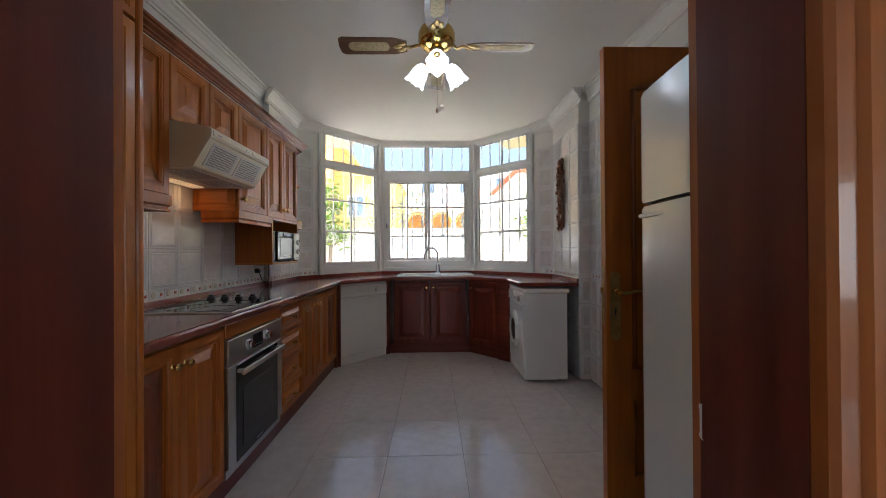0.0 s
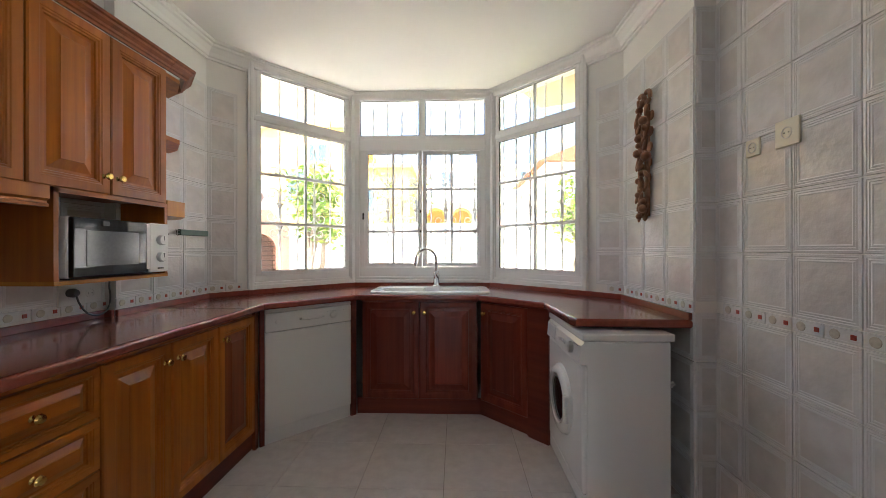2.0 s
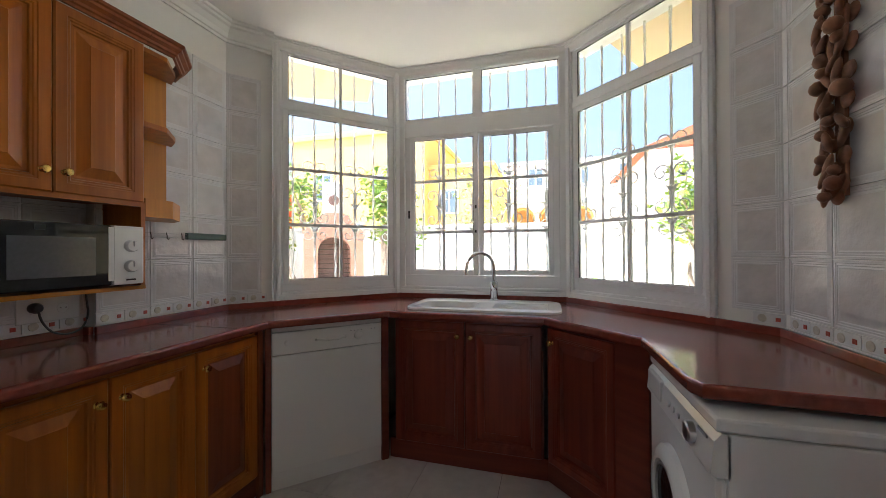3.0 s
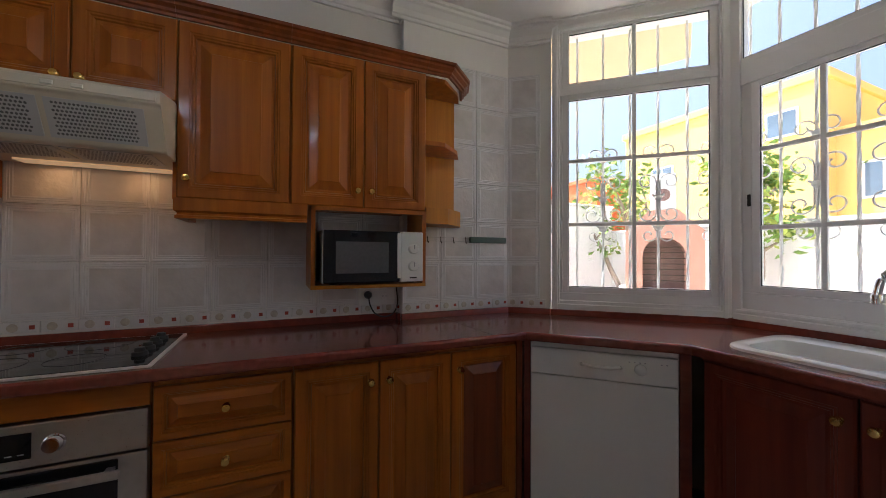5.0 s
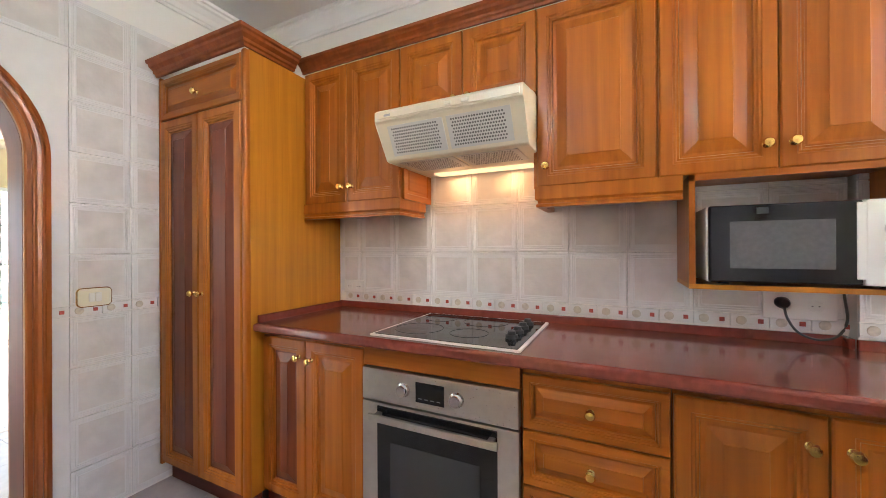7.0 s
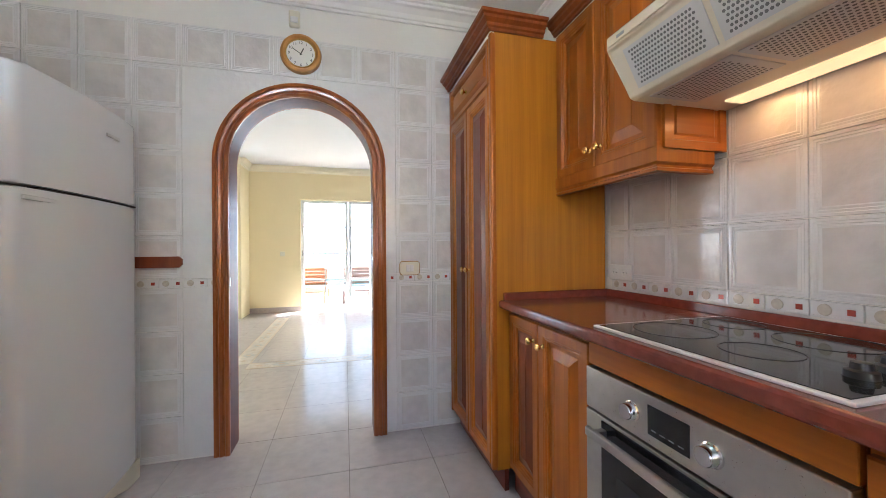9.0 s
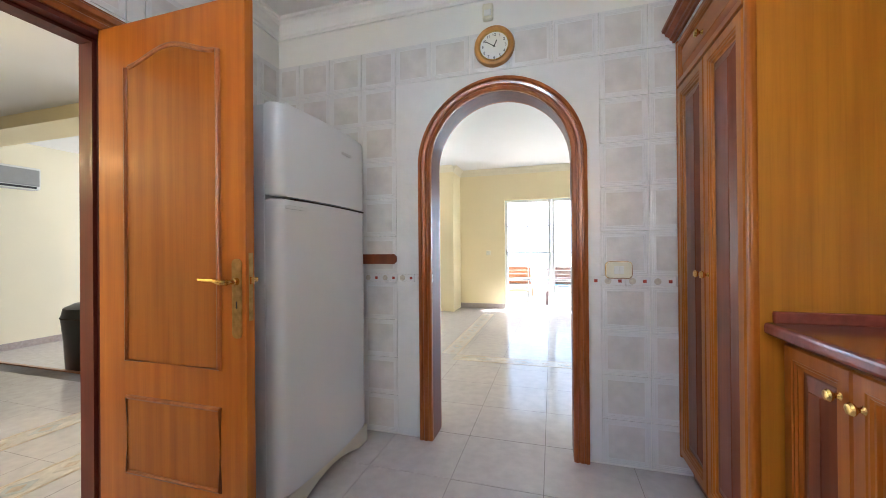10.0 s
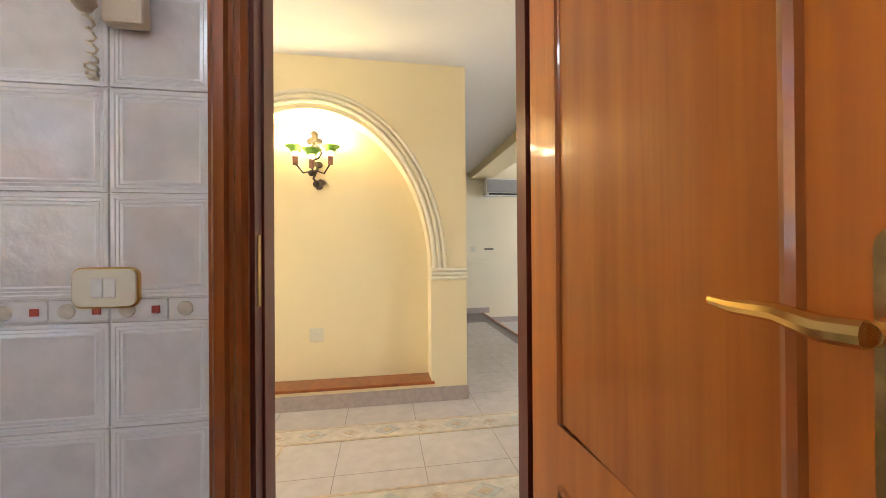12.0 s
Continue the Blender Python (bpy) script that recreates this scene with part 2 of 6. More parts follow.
def tube(pts, r, n=6, bm=None, closed=False):
    bm = bm or bmesh.new()
    pts = [Vector(p) for p in pts]
    rings = []
    for i, p in enumerate(pts):
        a = pts[i - 1] if i or closed else p
        b = pts[(i + 1) % len(pts)] if i + 1 < len(pts) or closed else p
        d = (b - a).normalized()
        up = Vector((0, 0, 1)) if abs(d.z) < 0.9 else Vector((1, 0, 0))
        u = d.cross(up).normalized()
        w = u.cross(d)
        rr = r[i] if isinstance(r, (list, tuple)) else r
        rings.append([bm.verts.new(p + (u * math.cos(2 * math.pi * k / n) + w * math.sin(2 * math.pi * k / n)) * rr) for k in range(n)])
    for i in range(len(rings) if closed else len(rings) - 1):
        a, b = rings[i], rings[(i + 1) % len(rings)]
        for k in range(n):
            bm.faces.new((a[k], a[(k + 1) % n], b[(k + 1) % n], b[k]))
    if not closed:
        bm.faces.new(rings[0])
        bm.faces.new(rings[-1])
    return bm


def rings_panel(w, h, rings, x=0.0, z=0.0, bm=None):
    """Rectangles set inside one another, (inset, y) each, joined and closed by the last: a moulded panel that faces -y."""
    bm = bm or bmesh.new()
    loops = []
    for ins, y in rings:
        loops.append([bm.verts.new(c) for c in ((x + ins, y, z + ins), (x + w - ins, y, z + ins), (x + w - ins, y, z + h - ins), (x + ins, y, z + h - ins))])
    for a, b in zip(loops, loops[1:]):
        for i in range(4):
            bm.faces.new((a[i], a[(i + 1) % 4], b[(i + 1) % 4], b[i]))
    return bm, loops


FRAME_RINGS = ((0.0, 0.02), (0.0, 0.005), (0.005, 0.0), (0.038, 0.0), (0.041, 0.003), (0.047, 0.003), (0.051, 0.008), (0.057, 0.008), (0.06, 0.016), (0.066, 0.016))


def panel_door(parent, x, z, w, h, knob=None, mat=None, pmat=None, y=0.0, name="door", small=False):
    """A raised-panel cabinet front at local x, z, facing -y, as a part with its panel and knob."""
    k = 0.6 if small else 1.0
    fr = [(i * k, d) for i, d in FRAME_RINGS]
    bm, lp = rings_panel(w, h, fr)
    f = part(name, bm, mat or CHERRY, parent)
    f.location = (x, y, z)
    s = fr[-1][0]
    bm, lp = rings_panel(w - 2 * s, h - 2 * s, ((0.0, 0.0162), (0.006 * k, 0.0162), (0.042 * k, 0.0045), (0.044 * k, 0.002), (0.046 * k, 0.002)), s, s)
    bm.faces.new(lp[-1])
    part("panel", bm, pmat or mat or CHERRY, f)
    if knob:
        kx, kz = knob
        bm = lathe([(0.0, 0.0), (0.011, 0.0), (0.008, 0.003), (0.006, 0.008), (0.007, 0.012), (0.014, 0.018), (0.016, 0.023), (0.012, 0.029), (0.0, 0.031)], 14,
                   Matrix.Translation((kx, 0.0, kz)) @ Matrix.Rotation(radians(90), 4, 'X'))
        part("knob", bm, BRASS, f, "polished brass knob", True)
    return f

# ---- structure ----
XL, XR, CEIL = 0.06, 3.05, 2.66
BAY = [(0.115, 3.585), (0.28, 3.79), (0.905, 4.45), (2.155, 4.45), (2.79, 3.79), (2.95, 3.585)]
AC, AR, ASP = 1.572, 0.398, 1.62      # arch: centre, radius, springing height
DY0, DY1, DH = 1.0, 1.727, 2.03      # door opening in the right wall
TP = 0.23                           # wall tile pitch


def arc(cx, cz, r, a0, a1, n, rz=None):
    return [(cx + r * math.cos(radians(a0 + (a1 - a0) * i / n)), cz + (rz or r) * math.sin(radians(a0 + (a1 - a0) * i / n))) for i in range(n + 1)]


def structure(name, bm, mat, label, category):
    return tagged(part(name, bm, mat), label, category, kind="structure")


arch_hole = [(AC + AR, 0.0)] + arc(AC, ASP, AR, 0, 180, 28) + [(AC - AR, 0.0)]
arch_face = [(3.2, 0.0), (3.2, CEIL), (-0.1, CEIL), (-0.1, 0.0)] + arch_hole[::-1]
wall_south = structure("wall_south", prism(arch_face, -0.07, 0.0, 'y'), PLASTER, "white plastered kitchen wall with an arched opening", "wall")
structure("wall_living_north", prism([(3.2, 0.0), (3.2, CEIL), (-4.1, CEIL), (-4.1, 0.0)] + arch_hole[::-1], -0.14, -0.0702, 'y'), CREAM, "cream living room wall with an arched opening", "wall")
wall_west = structure("wall_west", box(-0.1, 0.0, 0.0, XL, 3.6, CEIL), PLASTER, "white kitchen wall behind the worktop", "wall")
pier_west = structure("wall_pier_west", box(XL - 0.01, 2.9, 0.0, 0.115, 3.6, CEIL), PLASTER, "shallow white pier beside the bay window", "wall")
east_face = [(0.0, 0.0), (DY0, 0.0), (DY0, DH), (DY1, DH), (DY1, 0.0), (3.6, 0.0), (3.6, CEIL), (0.0, CEIL)]
wall_east = structure("wall_east", prism(east_face, XR, 3.135, 'x'), PLASTER, "white kitchen wall with the door opening", "wall")
structure("wall_hall_west", prism([(-0.14, 0.0), (DY0, 0.0), (DY0, DH), (DY1, DH), (DY1, 0.0), (4.6, 0.0), (4.6, CEIL), (-0.14, CEIL)], 3.1352, 3.2, 'x'), CREAM, "cream hall wall with the door opening", "wall")
pier_east = structure("wall_pier_east", box(2.95, 2.86, 0.0, XR + 0.01, 3.6, CEIL), PLASTER, "white tiled pier beside the bay window", "wall")


def wall_run(name, p, q, z0, z1, thick, mat, label, bm=None):
    """A wall between two plan points with its room face on their line; the room lies to the right of p to q."""
    d = Vector((q[0] - p[0], q[1] - p[1], 0)).normalized()
    n = Vector((-d.y, d.x, 0)) * thick
    poly = [p, q, (q[0] + n.x, q[1] + n.y), (p[0] + n.x, p[1] + n.y)]
    return structure(name, prism(poly, z0, z1), mat, label, "wall")


bay_w = wall_run("wall_bay_west", BAY[0], BAY[1], 0, CEIL, 0.22, PLASTER, "slanting white wall of the bay")
bay_e = wall_run("wall_bay_east", BAY[4], BAY[5], 0, CEIL, 0.22, PLASTER, "slanting white wall of the bay")
for i, nm in ((1, "west"), (2, "middle"), (3, "east")):
    wall_run("wall_parapet_" + nm, BAY[i], BAY[i + 1], 0, 0.9, 0.2, PLASTER, "white parapet below the bay window")
    wall_run("wall_lintel_" + nm, BAY[i], BAY[i + 1], 2.63, CEIL + 0.1, 0.2, PLASTER, "white lintel above the bay window")
wall_run("wall_outer_west", (-0.1, 3.55), BAY[0], 0, CEIL, 0.2, PLASTER, "outer wall return beside the bay")
wall_run("wall_outer_east", BAY[5], (3.2, 3.55), 0, CEIL, 0.2, PLASTER, "outer wall return beside the bay")
structure("ceiling", prism([(-0.1, -0.07), (3.2, -0.07), (3.2, 3.7), (2.95, 3.8), (2.3, 4.65), (0.75, 4.65), (0.1, 3.8), (-0.1, 3.7)], CEIL, CEIL + 0.1), CEILING, "matt white kitchen ceiling", "ceiling")
structure("ceiling_living", box(-4.1, -5.2, CEIL, 8.6, -0.07, CEIL + 0.1), CEILING, "white living room ceiling", "ceiling")
structure("ceiling_hall", box(3.2, -0.07, 2.42, 8.6, 4.7, CEIL + 0.1), CEILING, "white hall ceiling", "ceiling")


def cornice(name, p, q, zt=CEIL, k=1.0, mat=None, label="white moulded plaster cornice"):
    """A moulded cornice along the line p to q, room to the right."""
    prof = [(0, 0), (0, -0.115), (0.012, -0.115), (0.014, -0.1), (0.022, -0.096), (0.03, -0.07), (0.05, -0.042), (0.062, -0.034), (0.064, -0.02), (0.078, -0.016), (0.08, 0)]
    d = Vector((q[0] - p[0], q[1] - p[1], 0))
    L = d.length
    bm = prism([(-a * k, b * k) for a, b in prof], 0, L, 'x')
    ob = structure(name, bm, mat or WHITE, label, "cornice")
    ob.matrix_world = Matrix.Translation((p[0], p[1], zt - 0.001)) @ Matrix.Rotation(math.atan2(d.y, d.x), 4, 'Z')
    return ob


# prism on 'x' has (y, z): -y is the room side when walking p to q
for i, (p, q) in enumerate([((XL, 0.0), (XL, 2.9)), ((XL, 2.9), (0.115, 2.9)), ((0.115, 2.83), (0.115, 3.62)), (BAY[0], BAY[1]), (BAY[1], BAY[2]), (BAY[2], BAY[3]), (BAY[3], BAY[4]), (BAY[4], BAY[5]),
                            ((2.95, 3.62), (2.95, 2.79)), ((2.95, 2.86), (XR, 2.86)), ((XR, 2.86), (XR, 0.0)), ((XR, 0.0), (XL, 0.0))]):
    small = i in (4, 5, 6)
    cornice("trim_cornice", p, q, k=0.55 if small else 1.0)

# living room and hall shell
LY = -4.95
structure("wall_living_west", box(-4.1, LY - 0.2, 0, -4.0, -0.14, CEIL), CREAM, "cream living room end wall", "wall")
structure("wall_living_south", prism([(-4.0, 0), (-0.42, 0), (-0.42, 2.06), (2.14, 2.06), (2.14, 0), (3.05, 0), (3.05, CEIL), (-4.0, CEIL)], LY - 0.2, LY, 'y'), CREAM, "cream living room wall with sliding glass door", "wall")
structure("wall_column", box(3.0, LY - 0.2, 0, 3.3, LY + 0.55, CEIL), CREAM, "cream projecting wall pier", "wall")
structure("wall_living_south_east", prism([(3.3, 0), (3.45, 0), (3.45, 2.06), (4.9, 2.06), (4.9, 0), (8.5, 0), (8.5, CEIL), (3.3, CEIL)], LY - 0.2, LY, 'y'), CREAM, "cream living room wall with window", "wall")
structure("wall_far_east", box(8.3, LY - 0.2, -0.4, 8.5, 4.7, CEIL), CREAM_PALE, "pale far wall of the sitting area", "wall")
structure("wall_hall_north", box(3.2, 4.55, 0, 8.5, 4.7, CEIL), CREAM, "cream end wall of the hall", "wall")
structure("wall_beam", box(4.95, -0.42, 2.3, 8.3, -0.071, CEIL), CREAM, "cream ceiling beam over the step", "wall")
for p, q in (((2.99, LY), (-4.0, LY)), ((3.3, LY + 0.55), (3.0, LY + 0.55)), ((3.0, LY + 0.55), (3.0, LY)), ((-4.0, -0.14), (3.2, -0.14))):
    cornice("trim_cornice", p, q, k=1.0, mat=CREAM_PALE, label="cream moulded cornice")

# wall with the arched niche
NC, NR, NZ, NRZ, NB = 1.9, 0.82, 0.93, 1.13, 0.125
nface = [(0.82, 0), (4.55, 0), (4.55, CEIL), (0.82, CEIL)]
niche_hole = [(NC + NR, NB)] + arc(NC, NZ, NR, 0, 180, 30, NRZ) + [(NC - NR, NB)]
bm = bmesh.new()
prism([(0.82, 0), (4.55, 0), (4.55, NB), (0.82, NB)], 4.76, 4.95, 'x', bm)
prism([(0.82, NB), (NC - NR, NB)] + arc(NC, NZ, NR, 180, 90, 15, NRZ) + [(NC, CEIL), (0.82, CEIL)], 4.76, 4.95, 'x', bm)
prism([(4.55, NB), (4.55, CEIL), (NC, CEIL)] + arc(NC, NZ, NR, 90, 0, 15, NRZ) + [(NC + NR, NB)], 4.76, 4.95, 'x', bm)
prism([(0.9, 0), (4.55, 0), (4.55, CEIL), (0.9, CEIL)], 4.9502, 5.1, 'x', bm)
structure("wall_niche", bm, CREAM, "cream wall with a tall arched niche", "wall")
structure("trim_niche_sill", box(4.745, NC - NR - 0.02, NB, 4.949, NC + NR + 0.02, NB + 0.02, 0.004), TRIM, "brown wooden board on the niche floor", "sill")
for k, (off, pr) in enumerate(((0.015, 0.02), (0.05, 0.026), (0.085, 0.018))):
    pts = [(4.76, y, z) for y, z in arc(NC, NZ + 0.02, NR + off + 0.012, 0, 180, 40, NRZ + off + 0.012)]
    structure("trim_niche_arch", tube(pts, 0.016, 8), CREAM_PALE, "cream plaster moulding round the niche", "moulding")
for sgn in (-1, 1):
    ya, yb = sorted((NC + sgn * (NR - 0.0), NC + sgn * (NR + 0.27)))
    for k in range(3):
        structure("trim_niche_impost", box(4.735 + 0.004 * k, ya, NZ - 0.06 + 0.03 * k, 4.79, yb, NZ - 0.034 + 0.03 * k, 0.01), CREAM_PALE, "cream plaster impost moulding", "moulding")
structure("baseboard", box(4.748, 0.808, 0, 4.76, 4.55, 0.1), SKIRT, "speckled tile skirting", "skirting")
structure("baseboard", box(4.76, 0.808, 0, 5.1, 0.82, 0.1), SKIRT, "speckled tile skirting", "skirting")
structure("baseboard", box(2.14, LY, 0, 3.0, LY + 0.012, 0.09), SKIRT, "speckled tile skirting", "skirting")
structure("baseboard", box(8.288, -0.4, 0, 8.3, 4.5, 0.09), SKIRT, "speckled tile skirting", "skirting")
structure("baseboard", box(8.288, LY, -0.17, 8.3, -0.4, -0.08), SKIRT, "speckled tile skirting", "skirting")

# floors
structure("floor_living", prism([(-4.1, LY - 0.2), (5.2, LY - 0.2), (5.2, -0.25), (8.5, -0.25), (8.5, 4.7), (3.2, 4.7), (3.2, -0.12), (-4.1, -0.12)], -0.2, -0.004), FLOOR_GROUT, "pinkish beige floor tiles of living room and hall", "floor")
structure("floor_sunken", box(5.2, LY - 0.2, -0.4, 8.5, -0.25, -0.17), FLOOR, "beige tiled floor one step lower", "floor")
floor = structure("floor", prism([(-0.1, -0.12), (3.2, -0.12), (3.2, 3.6), (2.2, 4.5), (0.85, 4.5), (-0.1, 3.6)], -0.2, -0.004), FLOOR_GROUT, "pinkish beige ceramic kitchen floor tiles", "floor")

# arch lining and mouldings
def arch_trim(name, y0, y1, r0, r1, mat, label, prof=False):
    bm = bmesh.new()
    cols = []
    steps = [('s', 0.0, 1), ('s', ASP, 1)] + [('a', a, 0) for a in range(6, 175, 6)] + [('s', ASP, -1), ('s', 0.0, -1)]
    for kind, v, s in steps:
        ring = []
        for r, y in prof:
            if kind == 's':
                ring.append(bm.verts.new((AC + s * r, y, v)))
            else:
                ring.append(bm.verts.new((AC + r * math.cos(radians(v)), y, ASP + r * math.sin(radians(v)))))
        cols.append(ring)
    n = len(prof)
    for a, b in zip(cols, cols[1:]):
        for i in range(n):
            bm.faces.new((a[i], a[(i + 1) % n], b[(i + 1) % n], b[i]))
    bm.faces.new(cols[0])
    bm.faces.new(cols[-1])
    return tagged(part(name, bm, mat, smooth=True), label, "door frame", kind="structure")


K = 0.078
def moulding(r0, y, s):
    """Outer-face profile of the architrave: radius and y, standing proud towards s."""
    return [(r0, y), (r0, y + s * 0.016), (r0 + 0.006, y + s * 0.022), (r0 + 0.02, y + s * 0.022), (r0 + 0.024, y + s * 0.017), (r0 + 0.03, y + s * 0.017), (r0 + 0.036, y + s * 0.024),
            (r0 + 0.048, y + s * 0.026), (r0 + 0.052, y + s * 0.02), (r0 + 0.058, y + s * 0.02), (r0 + 0.062, y + s * 0.026), (r0 + K, y + s * 0.022), (r0 + K, y)]


arch_trim("trim_arch_kitchen", 0, 0, 0, 0, TRIM, "reddish moulded wooden arch architrave", moulding(AR - 0.006, 0.0065, 1))
arch_trim("trim_arch_living", 0, 0, 0, 0, TRIM, "reddish moulded wooden arch architrave", moulding(AR - 0.006, -0.1405, -1))
# same wood as the architraves, its shade painted in by the darker colour
arch_trim("trim_arch_lining", 0, 0, 0, 0, TRIM_DARK, "red wooden arch lining, darkened to look shaded", [(AR - 0.007, -0.14), (AR - 0.007, 0.006), (AR - 0.0005, 0.006), (AR - 0.0005, -0.14)])


# ---- wall tiles ----
def tile_mesh(w, h, ribs):
    g = 0.0015
    if ribs:
        rings = ((g, 0.0), (g + 0.001, -0.0055), (0.010, -0.006), (0.012, -0.0045), (0.018, -0.006), (0.020, -0.0045), (0.026, -0.006), (0.030, -0.005))
    else:
        rings = ((g, 0.0), (g + 0.001, -0.0055))
    bm, lp = rings_panel(w, h, rings)
    f = bm.faces.new(lp[-1])
    if ribs:
        f.material_index = 1
    bmesh.ops.recalc_face_normals(bm, faces=bm.faces)
    me = bpy.data.meshes.new("tile")
    bm.to_mesh(me)
    bm.free()
    me.materials.append(TILE)
    me.materials.append(TILE_PANEL)
    return me


FULL_TILE = tile_mesh(TP, TP, True)


def border_mesh():
    """A border tile with a raised disc and a small red square."""
    w, h = TP / 2, 0.05
    bm, lp = rings_panel(w, h, ((0.001, 0.0), (0.002, -0.006)))
    bm.faces.new(lp[-1])
    for z0, z1 in ((0.004, 0.008), (0.042, 0.046)):
        box(0.002, -0.0075, z0, w - 0.002, -0.005, z1, bm=bm)
    k = len(bm.faces)
    lathe([(0.017, 0.005), (0.016, 0.0085), (0.0, 0.009)], 12, Matrix.Translation((w * 0.3, 0, h / 2)) @ Matrix.Rotation(radians(90), 4, 'X'), bm)
    for f in list(bm.faces)[k:]:
        f.material_index = 1
    k = len(bm.faces)
    box(w * 0.79 - 0.008, -0.0085, h / 2 - 0.008, w * 0.79 + 0.008, -0.005, h / 2 + 0.008, bm=bm)
    for f in list(bm.faces)[k:]:
        f.material_index = 2
    bmesh.ops.recalc_face_normals(bm, faces=bm.faces)
    me = bpy.data.meshes.new("border_tile")
    bm.to_mesh(me)
    bm.free()
    for m in (TILE, TILE_BEIGE, TILE_RED):
        me.materials.append(m)
    return me


BORDER = border_mesh()
ROWS = [0.01 + TP * i for i in range(4)] + [0.98 + TP * i for i in range(6)]


def tile_wall(parent, m, u0, u1, anchor, z0=0.0, z1=2.36, skip=None, border=True):
    """Tiles on the plane of m (local x along, -y out of the wall). skip(ua, ub, za, zb) tells where none go, or gives a curve to cut at."""
    k0 = math.floor((u0 - anchor) / TP)
    inv = parent.matrix_world.inverted()

    def place(me, name, u, z):
        o = new(name, me)
        o.parent = parent
        o.matrix_basis = inv @ m @ Matrix.Translation((u, 0, z))

    for k in range(k0, int((u1 - anchor) / TP) + 2):
        ua, ub = max(u0, anchor + k * TP), min(u1, anchor + (k + 1) * TP)
        if ub - ua < 0.012:
            continue
        for za in ROWS:
            zb = za + TP
            a, b = max(za, z0), min(zb, z1)
            if b - a < 0.012:
                continue
            cut = skip(ua, ub, a, b) if skip else None
            if cut is True:
                continue
            if cut:
                n = 10
                bm = bmesh.new()
                for i in range(n):
                    p, q = ua + (ub - ua) * i / n, ua + (ub - ua) * (i + 1) / n
                    lo1, lo2 = max(a, cut(p)), max(a, cut(q))
                    if lo1 < b - 0.001 or lo2 < b - 0.001:
                        lo1, lo2 = min(lo1, b), min(lo2, b)
                        vs = [bm.verts.new(c) for c in ((p, -0.006, lo1), (q, -0.006, lo2), (q, -0.006, b), (p, -0.006, b))]
                        bm.faces.new(vs)
                bmesh.ops.remove_doubles(bm, verts=bm.verts, dist=0.0004)
                me = bpy.data.meshes.new("tile")
                bm.to_mesh(me)
                bm.free()
                me.materials.append(TILE)
                place(me, "tile", 0, 0)
            elif abs(ub - ua - TP) < 0.001 and abs(b - a - TP) < 0.001:
                place(FULL_TILE, "tile", ua, a)
            else:
                place(tile_mesh(ub - ua, b - a, min(ub - ua, b - a) > 0.1), "tile", ua, a)
        if border and z0 < 0.93:
            for j in range(2):
                p = anchor + k * TP + j * TP / 2
                if p < u0 - 0.02 or p + TP / 2 > u1 + 0.03:
                    continue
                if skip and skip(p, p + TP / 2, 0.93, 0.98) is True:
                    continue
                place(BORDER, "border_tile", p, 0.93)


def arch_skip(ua, ub, za, zb):
    xa, xb = XR - ub, XR - ua
    r = AR + 0.045
    if xb <= AC - r or xa >= AC + r:
        return None
    if zb <= ASP:
        if xa > AC - r and xb < AC + r:
            return True
    def low(u):
        x = XR - u
        if abs(x - AC) >= r:
            return 0.0
        return ASP + math.sqrt(max(0, r * r - (x - AC) ** 2))
    if za >= ASP + r:
        return None
    return low


def door_skip(ua, ub, za, zb):
    ya, yb = 3.0 - ub, 3.0 - ua
    if yb > DY0 - 0.05 and ya < DY1 + 0.07 and za < DH + 0.02:
        return True
    return None


tile_wall(wall_south, pose(XR, 0.0, 0, 0, 0, 180), 0.0, XR - 0.5, 0.17, skip=arch_skip)
tile_wall(wall_east, pose(XR, 3.0, 0, 0, 0, -90), 0.14, 3.0 - DY1 - 0.075, 3.0 - 2.01, skip=None)
tile_wall(wall_east, pose(XR, 3.0, 0, 0, 0, -90), 3.0 - DY1 - 0.075, 3.0 - DY0 + 0.06, 3.0 - 2.01, z0=DH + 0.07, border=False)
tile_wall(wall_east, pose(XR, 3.0, 0, 0, 0, -90), 3.0 - DY0 + 0.06, 3.0, 3.0 - 2.01)
tile_wall(wall_west, pose(XL, 0.0, 0, 0, 0, 90), 0.7, 2.9, 0.62, z0=0.925)
tile_wall(pier_west, pose(0.115, 2.9, 0, 0, 0, 90), 0.0, 0.685, 0.0, z0=0.925)
tile_wall(pier_east, pose(2.95, 3.585, 0, 0, 0, -90), 0.0, 0.725, 0.035)
tile_wall(pier_east, pose(2.95, 2.86, 0, 0, 0, 0), 0.0, 0.12, -0.06)
tile_wall(bay_w, pose(BAY[0][0], BAY[0][1], 0, 0, 0, math.degrees(math.atan2(BAY[1][1] - BAY[0][1], BAY[1][0] - BAY[0][0]))), 0.0, 0.2, 0.0, z0=0.925)
tile_wall(bay_e, pose(BAY[4][0], BAY[4][1], 0, 0, 0, math.degrees(math.atan2(BAY[5][1] - BAY[4][1], BAY[5][0] - BAY[4][0]))), 0.06, 0.26, 0.03, z0=0.925)


# ---- floor tiles ----
FP = 0.44
def floor_tile_mesh(w, d):
    bm, lp = rings_panel(w, d, ((0.0012, 0.004), (0.0012, 0.0008), (0.003, 0.0)))
    bm.faces.new(lp[-1])
    for v in bm.verts:
        v.co = (v.co.x, v.co.z, -v.co.y)
    bmesh.ops.recalc_face_normals(bm, faces=bm.faces)
    me = bpy.data.meshes.new("tile")
    bm.to_mesh(me)
    bm.free()
    me.materials.append(FLOOR)
    return me


